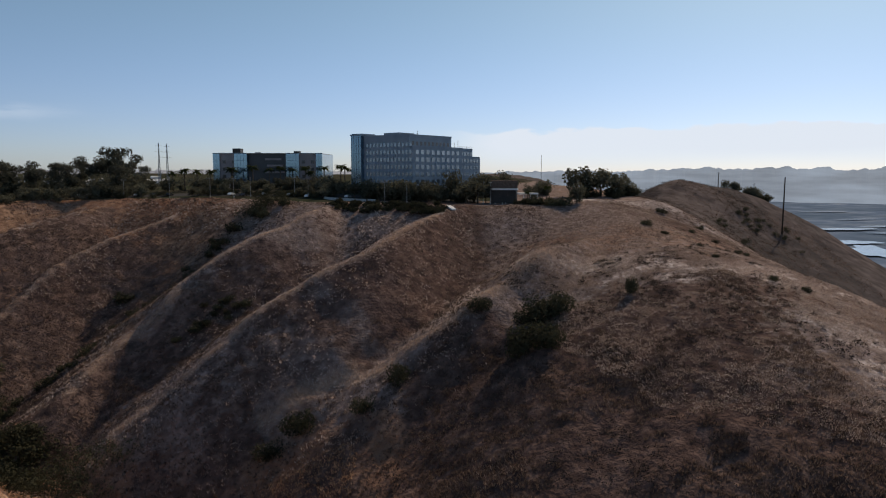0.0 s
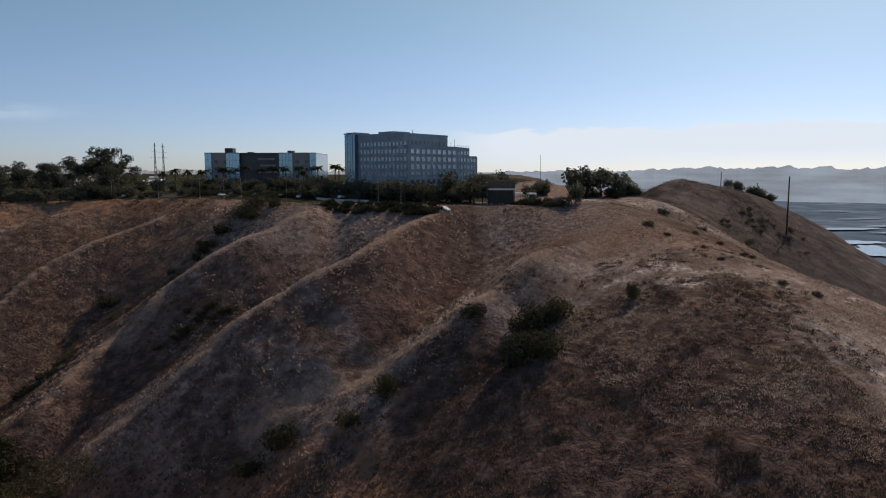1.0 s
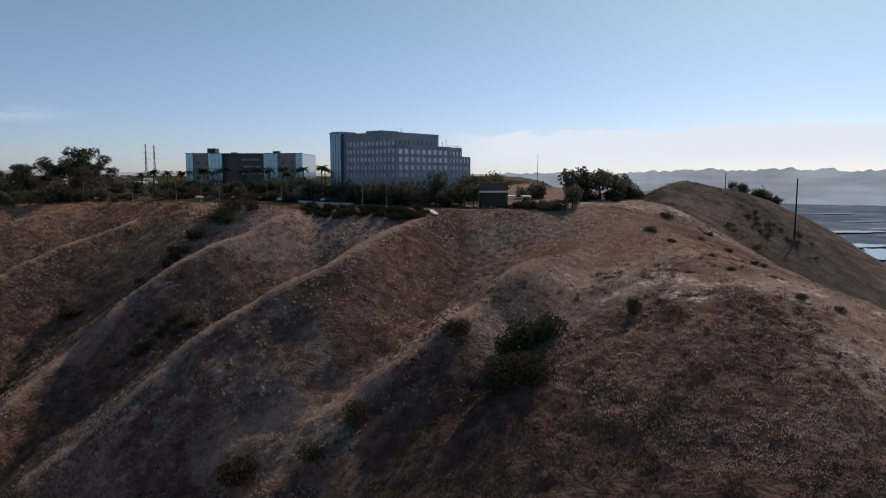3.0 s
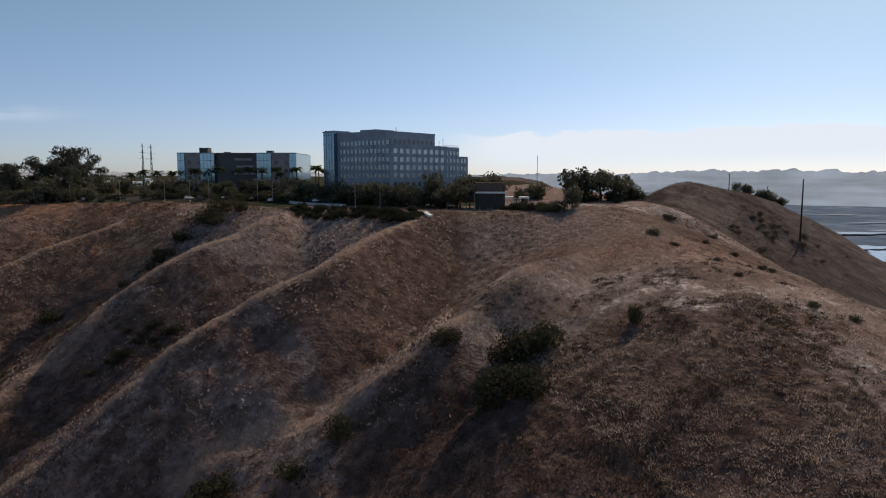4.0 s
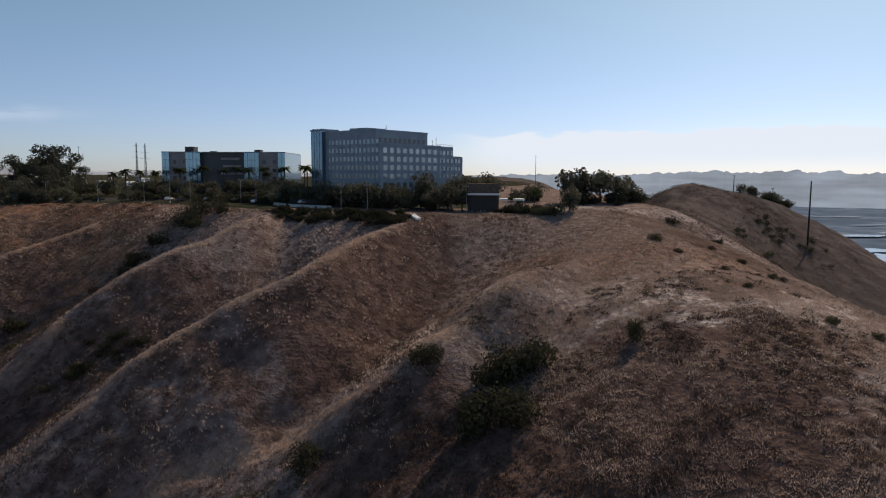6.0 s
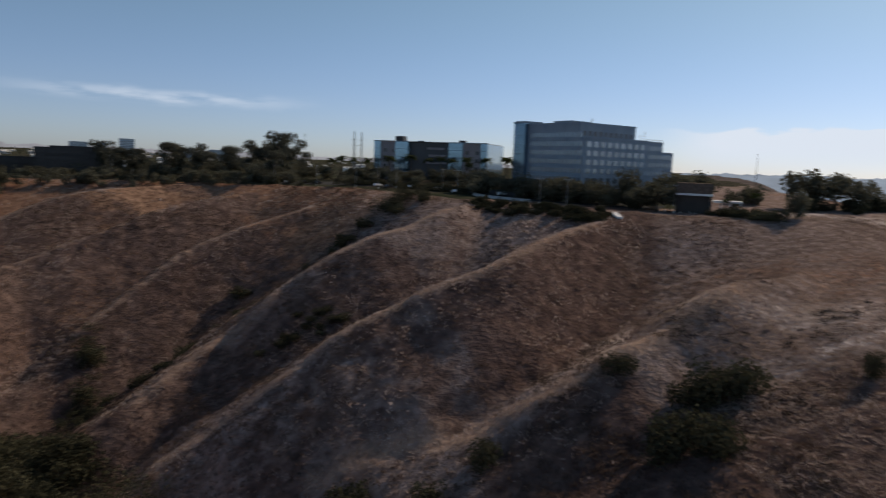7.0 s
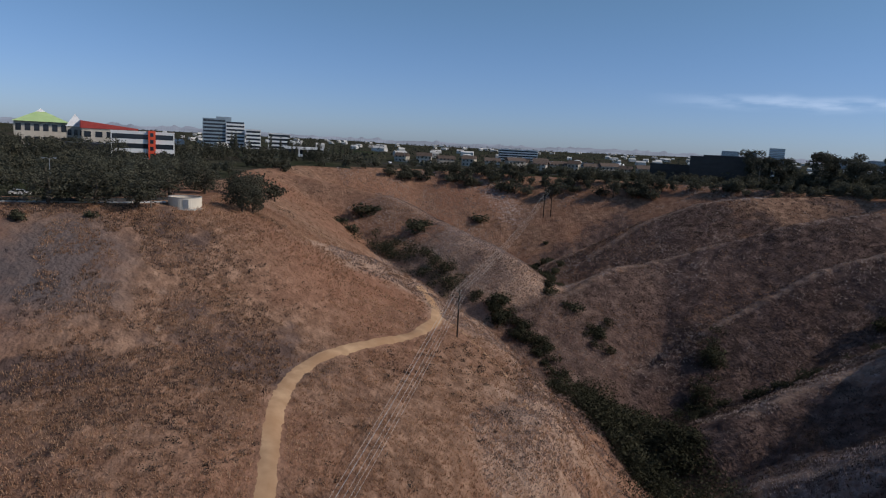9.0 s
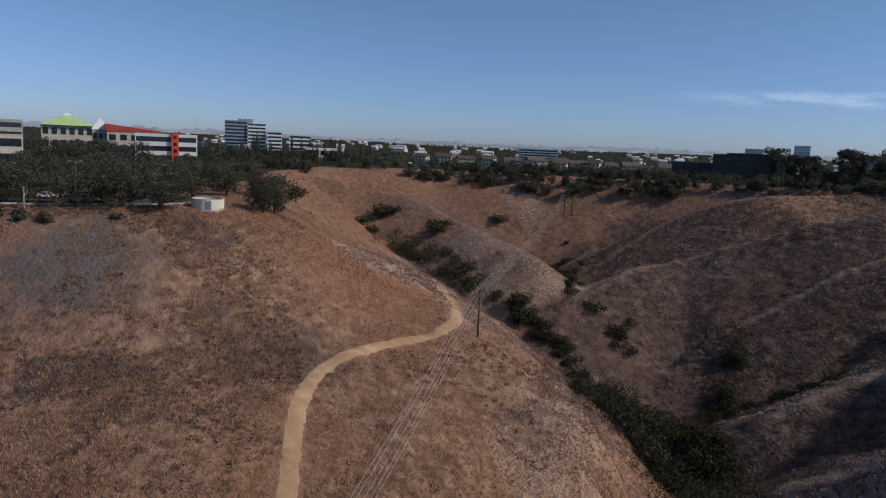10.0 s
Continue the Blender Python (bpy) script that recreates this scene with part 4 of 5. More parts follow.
bmesh.ops.create_cone(bm, cap_ends=True, segments=4, radius1=4.2, radius2=0.1, depth=2.4, matrix=pose(16.5, 15, 20.5 - ground_z(-540, -40) + 10.2, 0, 0, 45))
part("skylight", bm, WHITE, b)
block("grey_office", -396, -70, 46, 26, 21.5, 102, CONCRETE, "pale grey office with ribbon windows beyond the trees", 4, DARK_GLASS)
block("parking_deck", -309, -34, 27, 18, 15.0, 102, TILT_UP, "pale low parking structure among trees", 2, DARK_GLASS)
b = block("hospital_tower", -787, 95, 24, 26, 33.5, 86, GREY_WALL, "tall blue-grey and white stepped office tower far across the mesa", 8, DARK_GLASS)
part("wing", boxes((24.2, -2, 0, 44, 22, 32.0 - ground_z(-787, 95))), WHITE, b)
part("penthouse", boxes((14, 6, 32.0 - ground_z(-787, 95), 30, 20, 38.5 - ground_z(-787, 95))), GREY_WALL, b)
for k in range(7):
    part("window_band", boxes((24.8, -2.08, 5 + 3.9 * k, 43.4, -1.99, 6.9 + 3.9 * k)), DARK_GLASS, b)
block("white_clinic", -773, 139, 16, 18, 23.5, 83, WHITE, "white office with stacked window bands", 5, DARK_GLASS)
block("white_terrace_office", -780, 164, 24, 18, 20.9, 82, WHITE, "white low office block beside cypresses", 4, DARK_GLASS)
b = block("retail_building", -580, 150, 33, 16, 10.2, 80, WHITE, "low white-trimmed shop building by a parking lot", 1, DARK_GLASS)
part("portico", boxes((12, -4, 0, 13, -3, 9), (19, -4, 0, 20, -3, 9), (11, -4.4, 8.2, 21, 0, 10)), WHITE, b)
block("striped_office", -748, 437, 48, 30, 16.5, 62, WHITE, "white six-storey office with dark ribbon windows", 5, DARK_GLASS)
for k, (nm, x, y, turn, m) in enumerate((("laboratory_block", -625, 451, 57, GREY_WALL), ("warehouse_block", -563, 455, 54, DARK_WALL))):
    b = block(nm, x, y, 35, 26, 6.6, turn, m, ("grey" if k == 0 else "dark") + " flat-roofed block with a white rooftop dome", 2, DARK_GLASS)
    bm = bmesh.new()
    bmesh.ops.create_uvsphere(bm, u_segments=20, v_segments=10, radius=5.2, matrix=pose(17 + 4 * k, 10, 6.6 - ground_z(x, y) + 1.4) @ Matrix.Diagonal((1, 1, 0.7, 1)))
    part("dome", bm, WHITE, b, "white rooftop dome")
b = block("dark_office", -346, 376, 42, 30, 19.6, 46, DARK_WALL, "dark brown boxy office behind a belt of trees", 4, SMOKED)
part("step", boxes((8, 3, 19.6 - ground_z(-346, 376) + 2, 42, 26, 21.3 - ground_z(-346, 376) + 2)), DARK_WALL, b)
for k in range(4):
    part("balcony", boxes((42.1, 1 + 0.2 * k, 5.4 + 3.1 * k, 53 - 1.8 * k, 14, 6.6 + 3.1 * k)), WHITE, b, "white stepped balcony band")
    part("glazing", boxes((42.1, 1.6 + 0.2 * k, 6.6 + 3.1 * k, 52 - 1.8 * k, 13, 8.5 + 3.1 * k)), DARK_GLASS, b)
block("low_dark_office", -393, 382, 27, 22, 12.9, 50, DARK_WALL, "low dark office wing behind trees", 2, SMOKED)
for x, y, w, top, turn in ((-1570, 1584, 48, 40, 45), (-1521, 1634, 26, 40, 44), (-1479, 1673, 41, 54, 42), (-1380, 1770, 60, 34, 40), (-1290, 1830, 70, 32, 38)):
    block("far_tower", x, y, w, 30, top, turn, GREY_WALL, "grey-blue office tower on the far skyline", 9, WINDOW, ends=False)


def gable_house(x, y, w, d, h, turn, label="two-storey beige apartment house with clay-tiled gable roof", wall=TILT_UP, cat="house"):
    g = ground_z(x, y) - 1
    t = empty("apartment_house", x, y, g, turn)
    tagged(t, label, cat, "apartment houses on the mesa")
    part("wall", boxes((0, 0, 0, w, d, h)), wall, t)
    v = [(-0.5, -0.6, h), (w + 0.5, -0.6, h), (w + 0.5, d + 0.6, h), (-0.5, d + 0.6, h), (-0.5, d / 2, h + d * 0.28), (w + 0.5, d / 2, h + d * 0.28)]
    put("roof", mesh_of("roof", v, [(0, 1, 5, 4), (2, 3, 4, 5), (0, 4, 3), (1, 2, 5), (3, 2, 1, 0)], ROOF_TILE), t)
    me = pane(1.3, 1.3, DARK_GLASS)
    windows(t, me, [(1.8 + 3.1 * c, 0, 2.6 + 2.9 * r, 0) for r in range(2) for c in range(int((w - 2) / 3.1) + 1)])


for k in range(9):
    gable_house(-486 + 7.5 * k, 322 + 11.5 * k, 9 + 3 * (k % 3), 10, 5.6 + 1.4 * (k % 2), 57 + (k % 3) * 16 - 14)
for k in range(7):
    gable_house(-530 + 12 * k, 232 + 15 * k, 10 + 2 * (k % 3), 10, 5.6 + 1.2 * (k % 2), 66 + 14 * (k % 3) - 14)


# ---- trail, roads, kerbs ----
def ribbon(name, points, width, material, lift=0.12, n=10, jag=0.0, seed=1):
    """A strip that lies on the ground along a smooth line."""
    p = glide(points, n)[:, :2]
    rng = np.random.default_rng(seed)
    d = np.gradient(p, axis=0)
    d /= np.linalg.norm(d, axis=1)[:, None]
    side = np.stack([-d[:, 1], d[:, 0]], 1)
    cols = np.linspace(-0.5, 0.5, max(3, int(width / 1.2) + 1))
    verts, faces = [], []
    for i in range(len(p)):
        w = width * (1 + jag * rng.uniform(-1, 1))
        for c in cols:
            q = p[i] + side[i] * c * w
            verts.append((q[0], q[1], ground_z(q[0], q[1]) + lift - (lift + 0.1) * (abs(c) > 0.49)))
    k = len(cols)
    for i in range(len(p) - 1):
        for j in range(k - 1):
            faces.append((i * k + j, i * k + j + 1, (i + 1) * k + j + 1, (i + 1) * k + j))
    return new(name, mesh_of(name, verts, faces, material, True))


TRAIL = [(-58, 63), (-71.2, 67.3), (-78, 68.8), (-86.5, 70.5), (-95.1, 73.1), (-100.7, 75.8), (-107.5, 80.5), (-112.1, 87), (-116.5, 95.1), (-123.4, 106.2), (-127.5, 110.8), (-132.5, 114.6), (-139, 117.4), (-145, 117.9), (-151, 117)]
tagged(ribbon("trail", TRAIL, 3.6, DIRT, 0.16, 14, 0.08), "pale bare dirt trail curving over the dry slope", "trail", kind="structure")


tagged(ribbon("faint_path", [(-136, 118), (-126, 122), (-112, 124), (-97, 122)], 0.7, DIRT, 0.1, 8, 0.3), "thin worn footpath on the slope", "path", kind="structure")
tagged(ribbon("road", [(-165, -120), (-166, -40), (-164, 10), (-163, 40), (-170, 58)], 7.5, ASPHALT, 0.15), "grey asphalt road along the mesa edge", "road", kind="structure")
tagged(ribbon("pavement", [(-159, -120), (-159.5, -40), (-157.5, 10), (-156.5, 40), (-160, 56)], 1.8, CONCRETE, 0.3), "pale concrete pavement beside the road", "pavement", kind="structure")
tagged(ribbon("car_park", [(-230, 372), (-170, 362), (-110, 352), (-60, 340), (-30, 322), (15, 312)], 16, ASPHALT, 0.2), "asphalt car park along the mesa rim", "car park", kind="structure")
tagged(ribbon("kerb", [(-58, 325), (-54, 320), (-48, 316), (-40, 312), (-32, 309)], 1.4, CONCRETE, 1.1), "pale curved concrete kerb wall on the rim", "kerb", kind="structure")
tagged(ribbon("mesa_street", [(-560, 120), (-500, 190), (-440, 260), (-400, 310), (-350, 350), (-290, 372)], 8, ASPHALT, 0.25), "asphalt street along the canyon head", "road", kind="structure")


def slab_ramp():
    t = empty("concrete_ramp", 1.9, 272.5, ground_z(1.9, 272.5) - 0.1, 28)
    t.scale = (0.75, 0.75, 0.75)
    tagged(t, "pale concrete drain slab with pipe rails at the slope top", "ramp")
    v = [(-1.2, -3, 0.15), (1.2, -3, 0.15), (1.2, 3.2, 1.7), (-1.2, 3.2, 1.7), (-1.2, -3, -0.6), (1.2, -3, -0.6), (1.2, 3.2, -0.2), (-1.2, 3.2, -0.2)]
    put("slab", mesh_of("slab", v, [(0, 1, 2, 3), (4, 7, 6, 5), (0, 4, 5, 1), (1, 5, 6, 2), (2, 6, 7, 3), (3, 7, 4, 0)], WHITE), t)
    for x in (-1.25, 1.25):
        put("rail", mesh_of("rail", *tube([(x, -2.8, 0.1), (x, -2.8, 1.0), (x, 3.1, 2.5), (x, 3.1, 1.5)], [0.06] * 4, 5), STEEL), t)


slab_ramp()

def round_enclosure(x, y, r, h):
    """A ring wall with a cap, a door leaf and a low kerb."""
    t = empty("round_enclosure", x, y, ground_z(x + r, y) - 0.6)
    tagged(t, "round cream walled enclosure at the mesa edge", "enclosure")
    k = 40
    rim = [(math.cos(2 * math.pi * i / k), math.sin(2 * math.pi * i / k)) for i in range(k)]

    def ring(r0, r1, z0, z1):
        v = [(c * q, s * q, z) for z in (z0, z1) for q in (r0, r1) for c, s in rim]
        f = []
        for i in range(k):
            n = (i + 1) % k
            f += [(k + i, k + n, 3 * k + n, 3 * k + i), (n, i, 2 * k + i, 2 * k + n), (2 * k + i, 3 * k + i, 3 * k + n, 2 * k + n), (i, n, k + n, k + i)]
        return v, f
    put("wall", mesh_of("wall", *ring(r - 0.25, r, 0, h), CREAM), t)
    put("cap", mesh_of("cap", *ring(r - 0.32, r + 0.07, h, h + 0.12), CONCRETE), t)
    put("kerb", mesh_of("kerb", *ring(r + 0.5, r + 0.8, 0, 0.75), CONCRETE), t)
    part("door", boxes((r - 0.05, -0.6, 0.6, r + 0.06, 0.6, h - 0.3)), STEEL, t)


round_enclosure(-156.7, 60.2, 3.7, 3.1)


# ---- lamps, poles and wires ----
def lamp_post():
    t = new("street_lamp")
    tagged(t, "tall galvanised car park lamp with twin heads", "street lamp", "lamps of the car parks")
    put("pole", mesh_of("pole", *tube([(0, 0, -0.5), (0, 0, 4), (0, 0, 9.2)], [0.13, 0.1, 0.08], 8), STEEL), t)
    put("base", mesh_of("base", *tube([(0, 0, -0.5), (0, 0, 0.7)], [0.3, 0.3], 8), CONCRETE), t)
    for s in (-1, 1):
        a = put("arm", mesh_of("arm", *tube([(0, 0, 9.0), (s * 0.5, 0, 9.3), (s * 0.9, 0, 9.3)], [0.05] * 3, 5), STEEL), t)
        part("lamp_head", boxes((min(s * 0.8, s * 1.5), -0.22, 9.2, max(s * 0.8, s * 1.5), 0.22, 9.4)), STEEL, a)
        part("lens", boxes((min(s * 0.9, s * 1.4), -0.17, 9.15, max(s * 0.9, s * 1.4), 0.17, 9.196)), LAMP_LENS, a)
    return t


lamp = lamp_post()
spots = [(-27.5, 304), (-17.6, 303), (-104, 334), (-97, 338), (-74, 333), (-67, 331), (-118, 341), (19, 296), (16, 298), (-140, 345), (-165, 349), (-190, 366), (-60, 352), (-163, 32), (-171, -20), (-455, 215), (-395, 300), (-500, 170)]
for i, (x, y) in enumerate(spots):
    m = pose(x, y, ground_z(x, y), 0, 0, 35 * i)
    if i == 0:
        lamp.matrix_world = m
    else:
        copy_thing(lamp, m)


def wood_pole(x, y, h, turn, label, arms=2, r=0.2, z=None):
    t = empty("utility_pole", x, y, (ground_z(x, y) if z is None else z), turn)
    tagged(t, label, "utility pole")
    put("pole", mesh_of("pole", *tube([(0, 0, -1), (0, 0, h * 0.5), (0, 0, h)], [r, r * 0.85, r * 0.65], 8), WOOD), t)
    for k in range(arms):
        z0 = h - 0.5 - 1.3 * k
        arm = part("cross_arm", boxes((-1.35, -0.07, z0, 1.35, 0.07, z0 + 0.14)), WOOD, t)
        for x0 in (-1.25, -0.5, 0.5, 1.25):
            put("insulator", mesh_of("insulator", *tube([(x0, 0, z0 + 0.14), (x0, 0, z0 + 0.4)], [0.06, 0.04], 6), CONCRETE), arm)
        put("brace", mesh_of("brace", *join([tube([(0.7, -0.08, z0), (0, -0.12, z0 - 0.7)], [0.025] * 2, 4), tube([(-0.7, -0.08, z0), (0, -0.12, z0 - 0.7)], [0.025] * 2, 4)]), STEEL), arm)
    return t


P1, P2, P0 = (-126.4, 117.7), (-30, 50), (-318, 254)
for (x, y), tr in ((P1, 30), (P2, 30)):
    wood_pole(x, y, 11.2, tr + 90,  "weathered brown timber utility pole with double cross arms on the slope")


def wires(a, b, ha, hb, sag, offs, name="power_line"):
    t = new(name)
    tagged(t, "thin power lines strung between timber poles", "power line")
    ax, bx = Vector((*a, ground_z(*a) + ha)), Vector((*b, ground_z(*b) + hb))
    side = Vector((-(bx - ax).y, (bx - ax).x, 0)).normalized()
    for o, dz in offs:
        path = [ax.lerp(bx, u) + side * o + Vector((0, 0, dz - 4 * sag * u * (1 - u))) for u in np.linspace(0, 1, 17)]
        put("wire", mesh_of("wire", *tube(path, [0.028] * 17, 4), WIRE), t)


WIRES = [(-1.25, 0), (-0.5, 0), (0.5, 0), (1.25, 0), (-1.25, -1.3), (1.25, -1.3)]
wires(P1, P2, 11.1, 11.1, 1.6, WIRES)
wires(P1, P0, 11.1, 15.5, 3.5, WIRES[:4])

wood_pole(214, 434.6, 36.2, 20, "tall plain dark monopole on the eastern hillside", 0, 0.5)
wood_pole(197, 498, 11, 10, "distant timber transmission pole on the far ridge", 1, 0.3)
wood_pole(236, 527, 11, 10, "distant timber transmission pole on the far ridge", 1, 0.3)
wood_pole(64.7, 469.7, 20, 0, "slim mast behind the mesa trees", 0, 0.16)
wood_pole(-265, 560, 34, 0, "slim mast far beyond the palms", 1, 0.22)


def h_frame(x, y, h, turn):
    t = empty("transmission_frame", x, y, ground_z(x, y), turn)
    tagged(t, "twin-pole timber transmission frame with cross beam in the canyon head", "transmission frame")
    for s in (-1, 1):
        put("pole", mesh_of("pole", *tube([(s * 2.0, 0, -1), (s * 2.0, 0, h)], [0.26, 0.18], 8), WOOD), t)
    part("cross_beam", boxes((-4.6, -0.15, h - 2.2, 4.6, 0.15, h - 1.9)), WOOD, t)
    put("brace", mesh_of("brace", *join([tube([(-2, 0, h - 8), (2, 0, h - 3)], [0.08] * 2, 5), tube([(2, 0, h - 8), (-2, 0, h - 3)], [0.08] * 2, 5)]), WOOD), t)


h_frame(-318, 254, 17.5, 60)


def lattice_tower(x, y, h, turn):
    t = empty("lattice_pylon", x, y, ground_z(x, y) - 0.5, turn)
    tagged(t, "grey steel lattice pylon far beyond the palms", "pylon")
    bracing = []
    for sx in (-1, 1):
        for sy in (-1, 1):
            put("leg", mesh_of("leg", *tube([(sx * 1.5, sy * 1.5, 0), (sx * 0.7, sy * 0.7, h * 0.6), (sx * 0.35, sy * 0.35, h)], [0.22, 0.18, 0.12], 4), STEEL), t)
    for k in range(8):
        z0, z1 = h * k / 8, h * (k + 1) / 8
        w0, w1 = 1.5 - 1.1 * min(1, k / 6), 1.5 - 1.1 * min(1, (k + 1) / 6)
        for sy in (-1, 1):
            bracing += [tube([(-w0, sy * w0, z0), (w1, sy * w1, z1)], [0.09] * 2, 4), tube([(w0, sy * w0, z0), (-w1, sy * w1, z1)], [0.09] * 2, 4)]
            bracing += [tube([(sy * w0, -w0, z0), (sy * w1, w1, z1)], [0.09] * 2, 4), tube([(sy * w0, w0, z0), (sy * w1, -w1, z1)], [0.09] * 2, 4)]
    put("bracing", mesh_of("bracing", *join(bracing), STEEL), t)
    for k, z in enumerate((0.66, 0.79, 0.92)):
        put("cross_arm", mesh_of("cross_arm", *join([tube([(-5.5 + k, 0, h * z), (0, 0, h * z + 0.9)], [0.16] * 2, 4), tube([(5.5 - k, 0, h * z), (0, 0, h * z + 0.9)], [0.16] * 2, 4)]), STEEL), t)


lattice_tower(-365, 871, 54, 10)
lattice_tower(-355, 872, 53, 10)


# ---- cars ----
def car(paint, label):
    t = new("parked_car")
    tagged(t, label, "car", "parked cars")
    prof = [(-2.2, 0.35), (2.2, 0.35), (2.25, 0.75), (1.2, 0.95), (0.5, 1.42), (-1.2, 1.45), (-1.95, 1.0), (-2.25, 0.85)]
    v = [(x, s * (0.86 if z < 1.1 else 0.7), z) for s in (-1, 1) for x, z in prof]
    n = len(prof)
    body = put("body", mesh_of("body", v, [tuple(range(n))[::-1], tuple(range(n, 2 * n))] + [(i, (i + 1) % n, n + (i + 1) % n, n + i) for i in range(n)], paint), t)
    part("side_window", boxes((-1.5, -0.84, 0.98, 0.7, 0.84, 1.34)), DARK_GLASS, body)
    for x in (-1.4, 1.4):
        for s in (-1, 1):
            put("wheel", mesh_of("wheel", *tube([(x, s * 0.7, 0.33), (x, s * 0.9, 0.33)], [0.33, 0.33], 12), RUBBER), t)
    return t


cars = [car(CAR_WHITE, "white parked saloon car on the asphalt"), car(CAR_DARK, "dark parked saloon car on the asphalt")]
rng = random.Random(5)
for k in range(42):
    if k < 20:
        u = k / 19
        x, y, turn = -215 + 200 * u + rng.uniform(-2, 2), 372 - 44 * u - 12 * u * u + rng.uniform(-5, 5), 75 + rng.uniform(-4, 4)
    elif k < 26:
        x, y, turn = -168 + rng.uniform(-3, 0), -30 + 11 * (k - 20), 92
    else:
        x, y, turn = -520 + 9.5 * (k - 26) + rng.uniform(-1, 1), 175 + 9.5 * (k - 26), 140 + rng.uniform(-5, 5)
    m = pose(x, y, ground_z(x, y) + 0.2, 0, 0, turn)
    c = cars[0] if rng.random() < 0.55 else cars[1]
    if c.get("placed"):
        copy_thing(c, m)
    else:
        c.matrix_world = m
        c["placed"] = 1
for c in bpy.data.objects:
    if "placed" in c:
        del c["placed"]


# ---- lagoon ----
def pond(x, y, rx, ry, z, seed, turn=0.0):
    rng = np.random.default_rng(seed)
    a = np.linspace(0, 2 * np.pi, 48, endpoint=False)
    r = 1 + 0.2 * np.sin(3 * a + rng.uniform(0, 6)) * rng.uniform(0.3, 1) + 0.12 * np.sin(7 * a + rng.uniform(0, 6))
    c, s = math.cos(turn), math.sin(turn)
    px, py = rx * r * np.cos(a), ry * r * np.sin(a)
    v = [(x + c * i - s * j, y + s * i + c * j, z) for i, j in zip(px, py)]
    ob = new("water", mesh_of("water", v, [tuple(range(48))], WATER))
    return tagged(ob, "shallow lagoon water glinting in the lowland", "water", kind="structure")


for k, (x, y, rx, ry, tr) in enumerate(((505, 800, 22, 70, -0.35), (545, 905, 30, 22, 0.3), (600, 860, 40, 10, 0.4), (650, 1120, 60, 20, 0.1), (690, 1040, 40, 9, -0.1), (900, 1625, 60, 14, 0.05), (770, 1180, 60, 12, 0.1), (560, 760, 12, 40, 0.3), (1000, 1480, 70, 9, -0.1), (820, 1360, 50, 8, 0.2))):
    pond(x, y, rx, ry, -71.6 + 0.02 * k, k, tr)


# ---- trees and shrubs ----
rng = random.Random(11)


def thicket(n, pts, spread, smin, smax, label, seed):
    """A dense mass of brush along a line, too tangled to count."""
    r = random.Random(seed)
    p = glide(pts, 12)[:, :2]
    lobes = []
    for _ in range(n):
        q = p[r.randrange(len(p))]
        x, y, s = q[0] + r.uniform(-spread, spread), q[1] + r.uniform(-spread, spread), r.uniform(smin, smax)
        z = ground_z(x, y)
        for _ in range(4):
            lobes.append((x + r.uniform(-1.6, 1.6) * s, y + r.uniform(-1.6, 1.6) * s, z + r.uniform(0.4, 1.7) * s, 1.5 * s, 1.5 * s, 1.25 * s))
    ob = new("thicket", mesh_of("thicket", *leaves(lobes, n * 150, 0.4, seed, per=2), BRUSH))
    return tagged(ob, label, "thicket", kind="stuff")


def belt(n, pts, spread, smin, smax, label, seed):
    """A belt of trees that merge into one dark mass: trunks and crowns in one mesh."""
    r = random.Random(seed)
    p = glide(pts, 12)[:, :2]
    lobes, trunks = [], []
    for _ in range(n):
        q = p[r.randrange(len(p))]
        x, y, s = q[0] + r.uniform(-spread, spread), q[1] + r.uniform(-spread, spread), r.uniform(smin, smax)
        z = ground_z(x, y)
        trunks.append(tube([(x, y, z - 0.5), (x, y, z + 4.5 * s)], [0.28 * s, 0.14 * s], 5))
        for l in cluster(9, 3.0 * s, 2.1 * s, z + 1.9 * s, z + 7.4 * s, r.random(), 0.85):
            lobes.append((l[0] + x, l[1] + y, *l[2:]))
    me = mesh_of("tree_belt", *leaves(lobes, n * 260, 0.62, seed, per=2), LEAF)
    ob = new("tree_belt", me)
    put("trunks", mesh_of("trunks", *join(trunks), BARK), ob)
    return tagged(ob, label, "trees", kind="stuff")


def grove(n, pts, spread, kinds, smin=0.8, smax=1.25, label=""):
    """Trees along a line, scattered to its sides."""
    p = glide(pts, 12)[:, :2]
    for _ in range(n):
        q = p[rng.randrange(len(p))]
        x, y = q[0] + rng.uniform(-spread, spread), q[1] + rng.uniform(-spread, spread)
        plant(rng.choice(kinds), x, y, rng.uniform(smin, smax), label=label)


# rim of the northern mesa, before the tower
plant("broad_tree", 1.9, 312, 1.2, 1.75)
plant("broad_tree", -4, 309, 1.0)
plant("broad_tree", 13.5, 296, 1.3, 1.15)
plant("broad_tree", 8.5, 297, 0.9)
plant("broad_tree", 17.5, 304, 1.0)
plant("broad_tree", -30, 320, 0.9)
plant("broad_tree", -38, 322, 1.05, 1.25)
plant("broad_tree", -44, 326, 0.9)
for x, y, s, z in ((64, 338, 1.5, 1.7), (70, 340, 1.4, 1.45), (76, 338, 1.9, 1.6), (83, 341, 1.7, 1.4), (89, 345, 1.4, 1.0), (95, 348, 1.2, 0.7)):
    plant("broad_tree", x, y, s, z)
plant("broad_tree", 55, 290, 0.8, 1.15)
plant("broad_tree", 53.4, 291, 0.55, 0.9)
plant("palm_tree", 44, 300, 0.7)
plant("palm_tree", 35, 296, 0.55)
